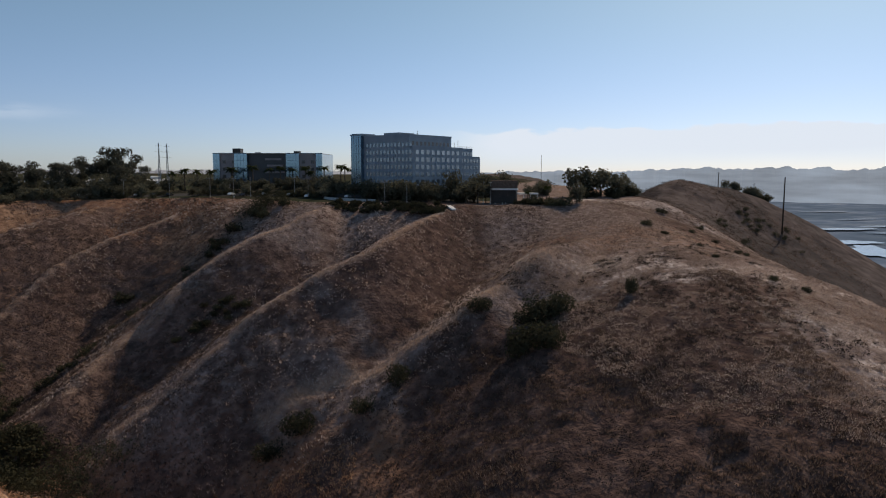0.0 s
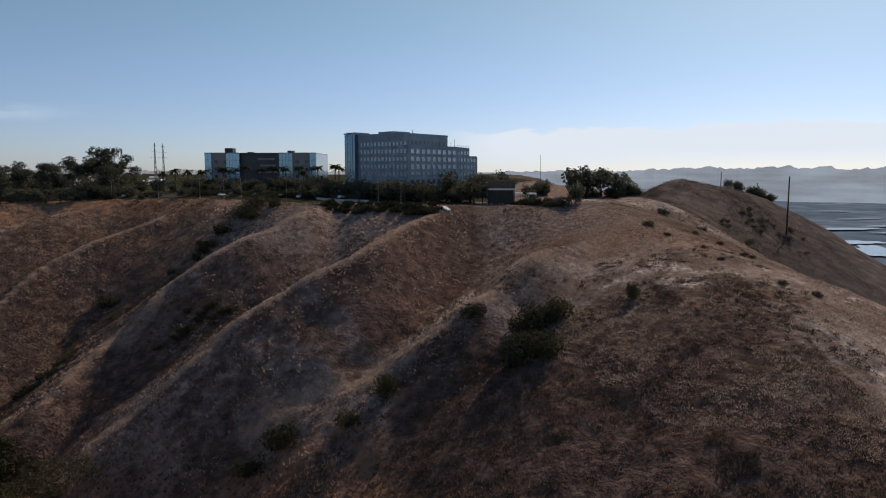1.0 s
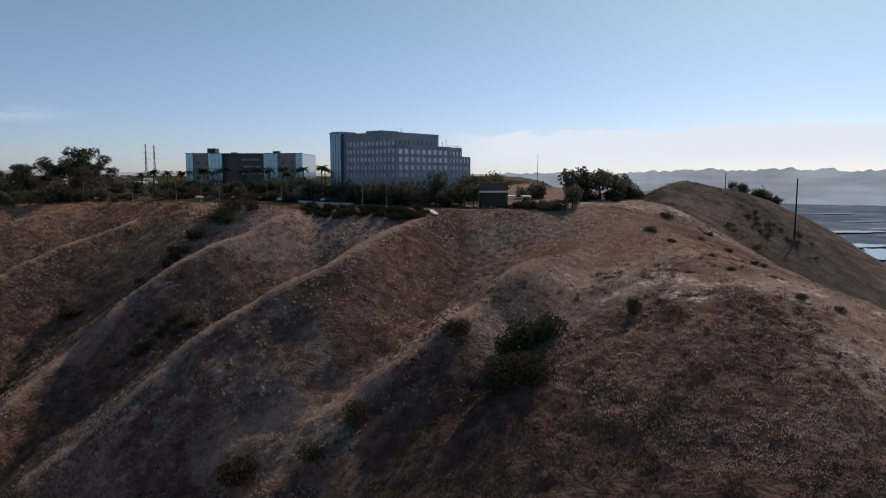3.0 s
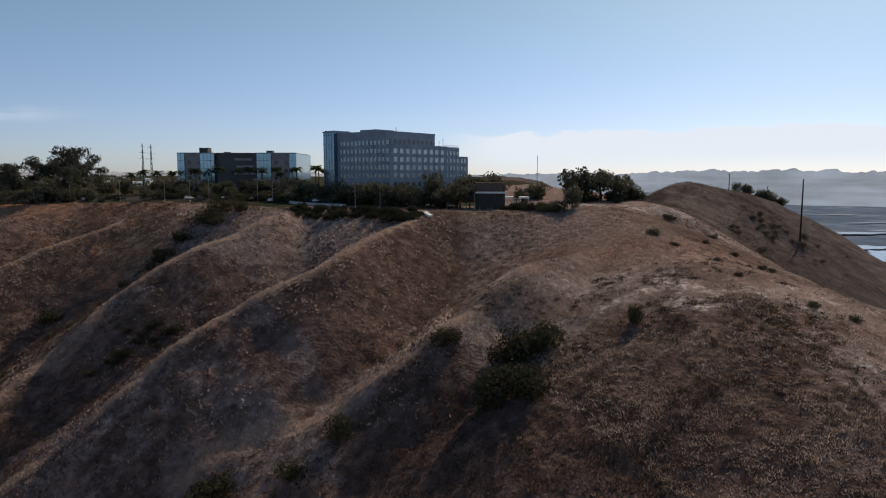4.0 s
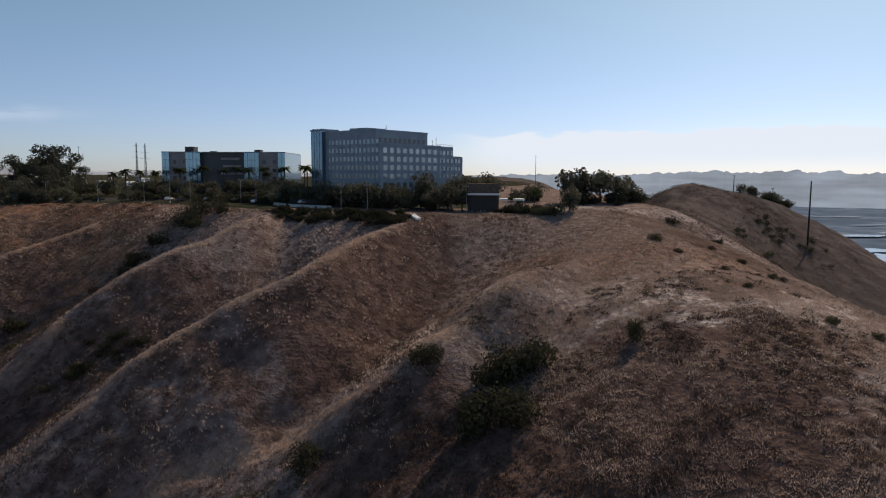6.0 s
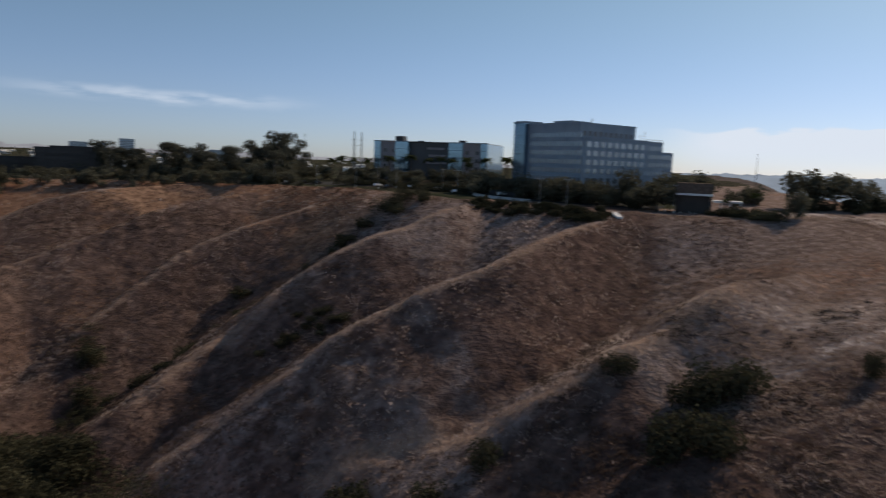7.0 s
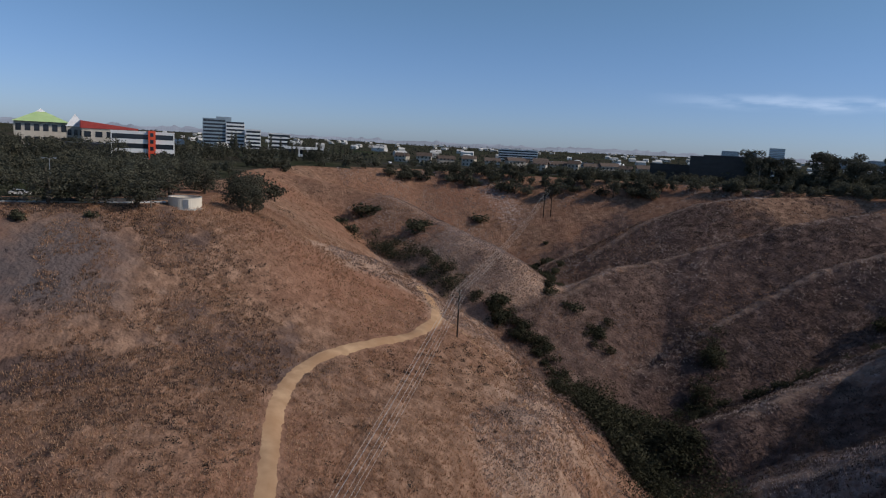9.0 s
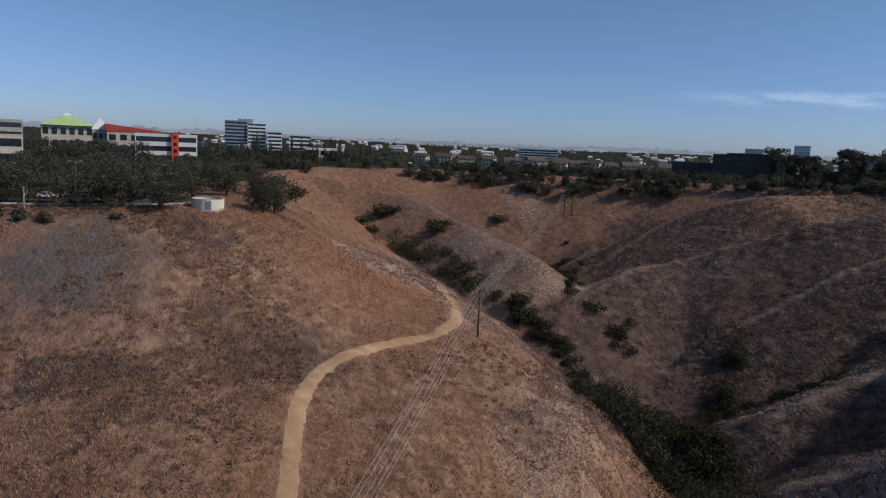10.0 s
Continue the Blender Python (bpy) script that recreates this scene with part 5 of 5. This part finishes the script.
grove(12, [(63, 334), (75, 334), (88, 340), (98, 346)], 3, ["round_shrub"], 1.1, 1.7)
grove(16, [(32, 292), (40, 289), (50, 289)], 3.5, ["round_shrub"], 0.7, 1.3)
grove(34, [(-26, 320), (-10, 314), (12, 308)], 5, ["broad_tree", "broad_tree", "round_shrub"], 0.75, 1.15)
grove(26, [(-62, 332), (-40, 325), (-25, 320)], 5, ["broad_tree", "round_shrub", "broad_tree"], 0.75, 1.15)
grove(9, [(32, 330), (42, 340), (54, 352)], 5, ["broad_tree", "round_shrub"], 0.6, 0.95)
grove(12, [(15, 345), (28, 358), (38, 372)], 8, ["broad_tree"], 0.9, 1.3)
grove(16, [(212, 514), (228, 524), (244, 533), (256, 540)], 4, ["broad_tree"], 0.7, 1.05)
belt(40, [(-240, 470), (-190, 430), (-150, 400), (-118, 385), (-90, 372)], 9, 0.4, 0.75, "low dark planting round the car park", 77)
grove(40, [(-240, 372), (-180, 364), (-120, 352), (-80, 344), (-60, 336)], 6, ["round_shrub", "broad_tree", "round_shrub"], 0.45, 0.85)
grove(26, [(-190, 396), (-130, 388), (-80, 376), (-60, 366)], 8, ["broad_tree"], 0.6, 0.95)
for x, y, s in ((-150, 392, 1.25), (-143, 393, 1.2), (-135, 392, 1.25), (-122, 390, 1.15), (-112, 396, 1.25), (-104, 402, 1.2), (-98, 404, 1.2), (-88, 392, 1.15), (-82, 398, 1.25), (-70, 392, 1.2), (-57, 384, 1.25), (-51, 380, 1.2), (-45, 374, 1.2), (-62, 402, 1.25), (-76, 382, 1.0), (-160, 400, 1.2), (-127, 404, 1.2)):
    plant("palm_tree", x, y, s * rng.uniform(0.92, 1.1))
# eucalyptus stand and the dark tree belt beyond the canyon head
for x, y, s in ((-199, 414, 1.6), (-190, 410, 1.3), (-206, 420, 1.5), (-216, 416, 1.3), (-226, 424, 1.2), (-236, 418, 1.2), (-247, 428, 0.95), (-262, 432, 1.0), (-272, 430, 0.9), (-180, 404, 0.9)):
    plant("eucalyptus_tree", x, y, s, s * 1.0)
grove(80, [(-165, 368), (-210, 378), (-260, 376), (-310, 350), (-350, 325), (-385, 290)], 11, ["broad_tree"], 0.55, 0.8)
grove(40, [(-165, 362), (-210, 372), (-255, 374), (-285, 366)], 11, ["broad_tree", "broad_tree", "eucalyptus_tree"], 0.85, 1.25)
grove(26, [(-330, 330), (-372, 290), (-410, 235), (-420, 190)], 10, ["broad_tree", "round_shrub"], 0.6, 1.0)
# western mesa: trees along the road, then a deep belt before the white office
for x, y, s, z in ((-157, 73, 0.95, 1.0), (-161, 76, 0.85, 0.9), (-171, 57, 1.35, 1.0), (-172, 46, 1.5, 1.05), (-158, 38, 1.4, 1.0), (-172, 30, 1.4, 1.1), (-159, 22, 1.3, 1.05), (-172, 12, 1.25, 1.05), (-160, 6, 1.2, 0.95), (-178, -2, 1.4, 1.2), (-184, -14, 1.4, 1.2), (-160, -12, 1.2, 1.0)):
    plant("broad_tree", x, y, s, z)
for x, y, s, z in ((-151.5, 50, 1.25, 0.95), (-152, 42, 1.45, 1.1), (-152, 33, 1.3, 1.0)):
    plant("broad_tree", x, y, s, z)
for x, y, s, z in ((-186, 66, 1.2, 1.0), (-192, 74, 1.0, 0.9), (-200, 64, 1.2, 1.1), (-209, 80, 1.0, 0.9), (-222, 84, 1.1, 1.0), (-234, 92, 1.0, 0.9)):
    plant("broad_tree", x, y, s, z)
plant("bare_tree", -150, 24, 1.05)
plant("bare_tree", -152, 53, 0.75)
plant("bare_tree", -158, 5, 0.9)
grove(44, [(-205, -40), (-205, 0), (-208, 35), (-212, 52)], 13, ["broad_tree"], 0.85, 1.1)
# brush added in place of the shade that trees throw on this bank
thicket(9, [(-148, -10), (-147, 15), (-146, 40), (-150, 55)], 2.5, 0.4, 0.8, "dark brush added for the tree shade on the bank below the road", 67)
belt(66, [(-260, -50), (-262, 0), (-265, 45), (-285, 70)], 18, 0.6, 0.95, "deep dark belt of trees on the western mesa", 73)
belt(36, [(-335, -60), (-345, -25), (-350, 5), (-352, 25)], 16, 0.9, 1.5, "tall dark trees before the green-roofed hall", 74)
belt(60, [(-340, -40), (-345, 10), (-350, 60), (-360, 110)], 16, 0.5, 0.75, "dark belt of trees below the white office", 71)
belt(60, [(-440, -60), (-450, 20), (-450, 90), (-430, 150)], 22, 0.7, 1.1, "dark trees between the mesa offices", 72)
grove(16, [(-420, 70), (-470, 150), (-500, 190)], 10, ["cypress_tree"], 0.9, 1.3)
grove(12, [(-700, 110), (-690, 150), (-660, 180)], 14, ["cypress_tree"], 1.1, 1.6)
grove(60, [(-120, 345), (-165, 350), (-205, 358), (-250, 354), (-310, 328), (-368, 280), (-402, 210), (-396, 140)], 7, ["broad_tree", "broad_tree", "round_shrub"], 0.6, 0.9)
belt(40, [(-175, 385), (-205, 395), (-240, 402), (-275, 404)], 10, 0.9, 1.35, "dark trees under the eucalyptus stand", 82)
belt(34, [(-186, 341), (-212, 343), (-248, 337), (-282, 322)], 5, 0.45, 0.8, "dark trees down the rim of the canyon head", 75)
belt(30, [(-402, 205), (-388, 255), (-355, 292), (-318, 322)], 8, 0.45, 0.85, "dark trees before the apartment houses", 76)
belt(64, [(-292, 312), (-325, 290), (-352, 262), (-374, 228), (-388, 190)], 6, 0.5, 0.95, "dark trees and shrubs hanging over the canyon head rim", 83)
for x, y, s, z in ((-384, 182, 1.0, 0.75), (-381, 189, 1.2, 0.8), (-386, 195, 1.0, 0.7), (-373, 216, 1.1, 0.75), (-366, 224, 1.4, 0.9), (-363, 229, 1.0, 0.7), (-353, 242, 1.3, 0.9), (-348, 249, 1.6, 1.05), (-344, 255, 1.0, 0.75), (-334, 264, 1.1, 0.9), (-331, 269, 1.3, 1.1), (-326, 276, 0.9, 0.6), (-314, 285, 1.1, 0.8), (-308, 290, 1.0, 1.3), (-300, 297, 1.2, 0.9), (-292, 303, 1.1, 0.8)):
    plant("broad_tree", x, y, s, z, 0.6)
# the canyon: shrubs on the spurs and a green strip along its floor
for x, y, s, z in ((-290, 142, 2.6, 1.5), (-262.5, 157.2, 2.4, 1.5), (-336, 221, 1.9, 1.3), (-277, 131, 1.5, 1.1), (-284, 128, 1.3, 1.0), (-205, 189, 1.3, 1.0), (-199, 186, 1.2, 1.0), (25, 177, 2.0, 2.1), (29.5, 176.5, 1.7, 1.9), (21.5, 174.5, 1.4, 1.6), (20.5, 162, 2.0, 2.1), (24.5, 160, 1.6, 1.8), (17, 160, 1.3, 1.5), (9, 180, 1.2, 1.2), (-37, 163, 1.6, 1.9), (-43, 159, 1.3, 1.5), (-128, 266, 1.5, 1.2), (-154, 224, 1.5, 1.3), (-191, 191, 1.4, 1.1), (94.8, 302, 0.9, 0.8), (110, 297, 0.7, 0.6), (81, 328, 0.8, 0.8), (48.6, 176.5, 0.62, 1.45), (86.7, 179.5, 0.45, 0.6), (94.7, 177.4, 0.5, 0.65), (79.5, 200, 0.45, 0.5), (81.5, 219, 0.4, 0.5), (74, 252, 0.8, 0.8), (-91, 291, 1.4, 1.3), (-84, 300, 1.5, 1.4), (-80, 296, 1.2, 1.1), (-96, 282, 1.1, 1.0), (-72, 305, 1.3, 1.2), (-12, 166, 1.3, 1.6), (-20, 160, 1.1, 1.3)):
    plant("round_shrub", x, y, s, z, 0.3)
thicket(46, [(-268, 136), (-258, 141), (-246, 146), (-234, 150), (-224, 154), (-216, 157)], 6.5, 0.9, 2.0, "dark oak scrub filling the side gully", 63)
grove(16, [(-200, 163), (-188, 167), (-174, 172), (-160, 174), (-146, 174)], 4, ["round_shrub"], 0.6, 1.4)
grove(22, [(-150, 173), (-134, 173), (-118, 171), (-104, 167)], 8, ["round_shrub"], 1.4, 2.3)
thicket(18, [(-206, 160), (-192, 166), (-176, 171), (-162, 174)], 2.5, 0.6, 1.2, "dense green thicket along the canyon floor", 61)
thicket(70, [(-160, 174), (-142, 174), (-126, 173), (-112, 170), (-98, 163), (-86, 158)], 9, 1.5, 2.7, "tall green thicket where the canyon bends", 62)
thicket(22, [(-157, 226), (-150, 218), (-144, 208)], 4, 0.9, 1.6, "dark brush in a spur gully", 68)
thicket(12, [(-184, 200), (-177, 193)], 4, 0.7, 1.2, "dark brush on a canyon spur", 69)
grove(26, [(-300, 238), (-286, 236), (-262, 222), (-240, 208), (-214, 194)], 6, ["round_shrub"], 0.5, 1.1)
thicket(100, [(-50, 294), (-38, 284), (-26, 281), (-14, 277), (-5, 274)], 5.5, 0.4, 0.9, "dark planting on the bank below the kerb wall", 78)
thicket(50, [(-128, 356), (-106, 348), (-86, 341), (-68, 333)], 3.5, 0.7, 1.2, "dark hedge along the car park rim", 79)
thicket(16, [(-80, 313), (-84, 308), (-89, 300)], 4.5, 1.2, 2.2, "olive brush filling the head of a gully", 80)
thicket(24, [(-125, 232), (-134, 222), (-142, 205)], 5, 0.6, 1.1, "dark brush in a spur gully", 65)
thicket(20, [(-95, 285), (-104, 266), (-118, 246)], 4, 0.5, 1.0, "dark brush in a spur gully", 66)
grove(14, [(-70, 225), (-82, 214)], 4, ["round_shrub"], 0.5, 0.8)
grove(8, [(80, 190), (90, 240), (84, 262)], 16, ["round_shrub"], 0.25, 0.5)
thicket(26, [(130, 330), (160, 390), (190, 430), (215, 430)], 16, 0.6, 1.2, "scattered brush on the far eastern slopes", 64)


# ---- far trees and roofs over the mesa, one mass each ----
def far_trees():
    rng = np.random.default_rng(3)
    lobes = []
    while len(lobes) < 2900:
        a, d = math.radians(rng.uniform(18, 112)), rng.uniform(430, 3200)
        x, y = 12 - d * math.sin(a), 56 + d * math.cos(a)
        if vnoise(np.array(x / 90.0), np.array(y / 90.0), 77) < -0.25:
            continue
        r = rng.uniform(1.8, 4.0) * (1 + d / 6000)
        lobes.append((x, y, ground_z(x, y) + r * 0.85, r, r, r * 0.85))
    ob = new("far_trees", mesh_of("far_trees", *leaves(lobes, 2900 * 12, 2.2, 3, per=1), LEAF))
    return tagged(ob, "scattered dark trees across the distant mesa", "trees", kind="stuff")


far_trees()


def far_houses():
    rng = np.random.default_rng(4)
    pieces = []
    for _ in range(210):
        a, d = math.radians(rng.uniform(24, 100)), rng.uniform(750, 3000)
        x, y = 12 - d * math.sin(a), 56 + d * math.cos(a)
        z, w, dp, h, c, s = ground_z(x, y) - 1, rng.uniform(7, 18), rng.uniform(7, 12), rng.uniform(4, 6.5), math.cos(a + rng.normal() * 0.4), math.sin(a + rng.normal() * 0.4)
        v = [(x + c * i - s * j, y + s * i + c * j, z + k) for k in (0, h) for i, j in ((-w / 2, -dp / 2), (w / 2, -dp / 2), (w / 2, dp / 2), (-w / 2, dp / 2))]
        v += [(x - c * w / 2, y - s * w / 2, z + h + 2.2), (x + c * w / 2, y + s * w / 2, z + h + 2.2)]
        pieces.append((v, [(0, 1, 5, 4), (1, 2, 6, 5), (2, 3, 7, 6), (3, 0, 4, 7), (4, 5, 9, 8), (6, 7, 8, 9), (5, 6, 9), (7, 4, 8)]))
    ob = new("far_houses", mesh_of("far_houses", *join(pieces), FAR_WALL))
    return tagged(ob, "small pale houses scattered over the distant mesa", "houses", kind="stuff")


far_houses()


# ---- dry growth on the slopes ----
def scatter(n, area, seed, patch, thin, clump, rate=None):
    """Places on the slopes, thick in patches and drawn together in small clumps."""
    rng = np.random.default_rng(seed)
    x0, y0, x1, y1 = area
    m = n * 7
    x, y = rng.uniform(x0, x1, m), rng.uniform(y0, y1, m)
    keep = fbm(x, y, patch, 3, seed) + clump * vnoise(x / 2.3, y / 1.6, seed + 9) + 0.5 * clump * vnoise(x / 5.5, y / 5.5, seed + 8) + rng.normal(0, 0.2, m) > thin
    keep &= outside(x, y, MESA) > 0
    if rate is not None:
        keep &= rate(x, y)
    x, y = x[keep][:n], y[keep][:n]
    return x, y, on_sheet(x, y), rng


def tufts(name, n, area, size, material, seed, patch, label, rate=None, blades=5, thin=0.0, clump=0.9, wide=0.16, tall=(0.4, 1.0)):
    """Tufts of leaning, pointed blades over a rectangle of the slopes."""
    x, y, z, rng = scatter(n, area, seed, patch, thin, clump, rate)
    n = len(x)
    s = size * rng.uniform(0.5, 1.5, n)
    a0 = rng.uniform(0, 6.283, n)
    co = np.zeros((n, blades * 3, 3), np.float32)
    for k in range(blades):
        a, turn = a0 + 6.283 * k / blades + rng.normal(0, 0.5, n), rng.uniform(0, 3.14, n)
        l, h = s * rng.uniform(0.3, 1.0, n), s * rng.uniform(*tall, n)
        ox, oy = np.cos(a), np.sin(a)
        wx, wy = np.cos(turn) * s * wide, np.sin(turn) * s * wide
        bx, by = x + ox * s * 0.25, y + oy * s * 0.25
        co[:, 3 * k] = np.stack([bx + wx, by + wy, z - 0.12], 1)
        co[:, 3 * k + 1] = np.stack([bx - wx, by - wy, z - 0.12], 1)
        co[:, 3 * k + 2] = np.stack([x + ox * l, y + oy * l, z + h], 1)
    me = mesh_of(name, co.reshape(-1, 3), np.arange(n * blades * 3).reshape(-1, 3), material)
    return tagged(new(name, me), label, "dry grass", kind="stuff")


def low_brush(n, area, smin, smax, material, seed, patch, label, rate=None, thin=0.2, per=14, leaf=0.24):
    """Low spreading bushes, ragged and wider than high."""
    x, y, z, rng = scatter(n, area, seed, patch, thin, 0.3, rate)
    lobes = []
    for i in range(len(x)):
        s = rng.uniform(smin, smax)
        for _ in range(3):
            lobes.append((x[i] + rng.normal() * s * 0.7, y[i] + rng.normal() * s * 0.7, z[i] + 0.15 * s, s * rng.uniform(0.6, 1.1), s * rng.uniform(0.6, 1.1), s * 0.5))
    ob = new("low_brush", mesh_of("low_brush", *leaves(lobes, len(lobes) * per, leaf, seed, per=1), material))
    return tagged(ob, label, "brush", kind="stuff")


def off_trail(x, y):
    p = glide(TRAIL, 14)[:, :2]
    d = np.min(np.hypot(x[:, None] - p[None, :, 0], y[:, None] - p[None, :, 1]), 1)
    return (d > 2.1) & (y < 152) & (np.hypot(x + 131, y - 36) + 20 * fbm(x, y, 7, 3, 6) > 12)


def spur_flank(x, y):
    """Off the crests, and off the grassy hillock at the canyon head."""
    return (crest_share(x, y) < 0.2) & (hillock(x, y) < 0.3)


east_hill = lambda x, y: pale_hill(x, y) + 0.35 * fbm(x, y, 12, 3, 98) > 0.4
tufts("dry_brush", 70000, (-10, 100, 150, 300), 0.6, STRAW, 41, 34, "bleached dry brush in clumps over the eastern hill", east_hill, 6, -0.1, 0.9, 0.09, (0.15, 0.65))
tufts("dry_grass", 22000, (0, 190, 130, 310), 0.42, DULL, 64, 30, "brown dry grass over the upper eastern hill", lambda x, y: pale_hill(x, y) < 0.4, 4, -0.3, 0.6)
tufts("dry_brush", 26000, (-270, 150, 10, 345), 0.5, STRAW, 42, 24, "bleached dry brush in clumps over the canyon spurs", None, 5, 0.35)
tufts("dry_grass", 30000, (-270, 140, 60, 340), 0.42, STRAW, 50, 200, "pale dry grass along the spur crests", lambda x, y: crest_share(x, y) > 0.12, 4, -0.9, 0.2)
tufts("dark_scrub", 50000, (-270, 130, 40, 345), 0.5, SCRUB, 47, 45, "low dark dry scrub over the canyon spurs", spur_flank, 4, -0.3, 0.8, 0.2)
tufts("dark_scrub", 14000, (-5, 95, 78, 185), 0.5, SCRUB, 48, 30, "low dark dry scrub on the shaded foot of the hill", None, 4, -0.2, 0.8, 0.2)
tufts("dry_grass", 80000, (-190, 0, -20, 152), 0.45, TAWNY, 43, 26, "tawny dry grass over the western slope", off_trail, 4, -0.35, 0.5)
tufts("dark_scrub", 9000, (-165, -5, -80, 75), 0.45, SCRUB, 49, 14, "low dark scrub round the bare grey patch", lambda x, y: off_trail(x, y) & (scrub_shade_share(x, y) > 0.15), 4, -0.6)
tufts("dry_brush", 12000, (70, 290, 260, 480), 0.6, SCRUB, 46, 60, "dark dry brush over the far eastern slopes", None, 4, -0.3)
tufts("dry_grass", 24000, (-390, 70, -160, 300), 0.5, TAWNY, 45, 40, "tawny dry grass over the canyon head", None, 4, -0.2)
tufts("dry_grass", 16000, (-300, 135, -188, 194), 0.45, STRAW, 52, 40, "pale dry grass over the hillock at the canyon head", None, 4, -0.5)
tufts("dry_brush", 16000, (-390, 150, -220, 340), 0.6, STRAW, 53, 30, "bleached weeds over the canyon head", None, 4, 0.3)


def near_rim(x, y):
    """Within a few metres inside the rim of the western slope."""
    p = glide(RIM[3:12], 8)[:, :2]
    d = np.min(np.hypot(x[:, None] - p[None, :, 0], y[:, None] - p[None, :, 1]), 1)
    return d < 7 + 5 * fbm(x, y, 12, 2, 97)


tufts("dry_grass", 14000, (-165, 90, -70, 145), 0.4, STRAW, 60, 30, "pale dry grass along the rim of the western slope", near_rim, 4, -0.6, 0.4)
low_brush(2600, (-270, 140, 30, 340), 0.6, 1.9, LOW_BRUSH, 44, 28, "dark brown low brush over the spur flanks", spur_flank)
low_brush(1000, (-12, 75, 70, 150), 0.5, 1.3, DARK_BRUSH, 54, 30, "dark low brush on the foot of the eastern hill", lambda x, y: crest_share(x, y) < 0.05, -0.4, 9, 0.26)
low_brush(2600, (10, 100, 150, 320), 0.3, 0.9, STRAW, 55, 12, "bleached low brush in clumps over the eastern hill", east_hill, 0.1, 8, 0.26)
low_brush(1000, (10, 110, 92, 230), 0.35, 0.95, DARK_BRUSH, 59, 9, "dark low brush among the bleached weeds", east_hill, 0.2, 8, 0.26)
low_brush(260, (85, 120, 150, 260), 0.25, 0.6, DARK_BRUSH, 65, 9, "small dark bushes dotted over the pale hill", None, 0.3, 8, 0.22)
low_brush(700, (-205, 172, -110, 235), 0.3, 0.8, STRAW, 66, 10, "pale twiggy weeds in clumps on the canyon spurs", spur_flank, 0.3, 8, 0.22)
low_brush(1400, (-175, 20, -40, 135), 0.25, 0.7, LOW_BRUSH, 61, 16, "small dark bushes over the western slope", off_trail, 0.25, 7, 0.22)
low_brush(1600, (-175, 20, -40, 135), 0.25, 0.7, TAWNY, 62, 12, "pale dry weeds in clumps over the western slope", off_trail, 0.2, 7, 0.22)
low_brush(1000, (115, 380, 215, 510), 0.9, 2.2, DARK_BRUSH, 63, 40, "dark scrub on the crown of the far hill", None, -0.3)
low_brush(260, (-390, 90, -200, 320), 0.6, 1.6, LOW_BRUSH, 57, 40, "brown low brush in the canyon head")
low_brush(700, (70, 300, 260, 520), 0.8, 2.2, LOW_BRUSH, 58, 60, "dark brush over the far eastern slopes")


# ---- the distance: hazy mesas far beyond everything ----
def backdrop(name, a0, a1, dist, base, tops, colour, seed, label):
    """A far skyline of low mesas, so distant that it never shifts, with haze painted in as glow."""
    m = bpy.data.materials.new(name)
    m.use_nodes = True
    n, l = m.node_tree.nodes, m.node_tree.links
    b = n["Principled BSDF"]
    b.inputs["Roughness"].default_value = 1.0
    geo, nz, ramp = n.new("ShaderNodeNewGeometry"), n.new("ShaderNodeTexNoise"), n.new("ShaderNodeValToRGB")
    nz.inputs["Scale"].default_value, nz.inputs["Detail"].default_value = 0.012, 8
    flat = n.new("ShaderNodeMapping")
    flat.inputs["Scale"].default_value = (0.4, 0.4, 3.0)
    l.new(geo.outputs["Position"], flat.inputs["Vector"])
    l.new(flat.outputs[0], nz.inputs["Vector"])
    l.new(nz.outputs["Fac"], ramp.inputs["Fac"])
    ramp.color_ramp.elements[0].position, ramp.color_ramp.elements[1].position = 0.35, 0.7
    # air haze is put into the emission colour, so the mesas glow unlit
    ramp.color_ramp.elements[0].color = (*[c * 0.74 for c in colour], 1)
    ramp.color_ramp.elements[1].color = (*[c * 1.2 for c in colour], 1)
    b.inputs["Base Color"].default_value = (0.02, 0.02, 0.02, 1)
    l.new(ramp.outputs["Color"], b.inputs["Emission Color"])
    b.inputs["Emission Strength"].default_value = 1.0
    k = 900
    az0 = np.radians(np.linspace(a0, a1, k))
    x, y = 12 - dist * np.sin(az0), 56 + dist * np.cos(az0)
    s = az0 * dist
    tops = np.interp(np.linspace(a0, a1, k), *tops)
    z = tops + 7 * vnoise(s / 700, s * 0, seed) + 5 * vnoise(s / 160, s * 0, seed + 1) + 5 * np.abs(vnoise(s / 18, s * 0, seed + 2)) + 12 * np.maximum(0, vnoise(s / 33, s * 0, seed + 4) - 0.1) + 9 * np.maximum(0, vnoise(s / 60, s * 0, seed + 3) - 0.3)
    near = 1 - 3.2 * (20 - base) / dist
    v = [(12 + (p - 12) * near, 56 + (q - 56) * near, base) for p, q in zip(x, y)] + list(zip(x, y, z))
    f = [(i + 1, i, k + i, k + i + 1) for i in range(k - 1)]
    return tagged(new(name, mesh_of(name, v, f, m)), label, "distance", kind="structure")


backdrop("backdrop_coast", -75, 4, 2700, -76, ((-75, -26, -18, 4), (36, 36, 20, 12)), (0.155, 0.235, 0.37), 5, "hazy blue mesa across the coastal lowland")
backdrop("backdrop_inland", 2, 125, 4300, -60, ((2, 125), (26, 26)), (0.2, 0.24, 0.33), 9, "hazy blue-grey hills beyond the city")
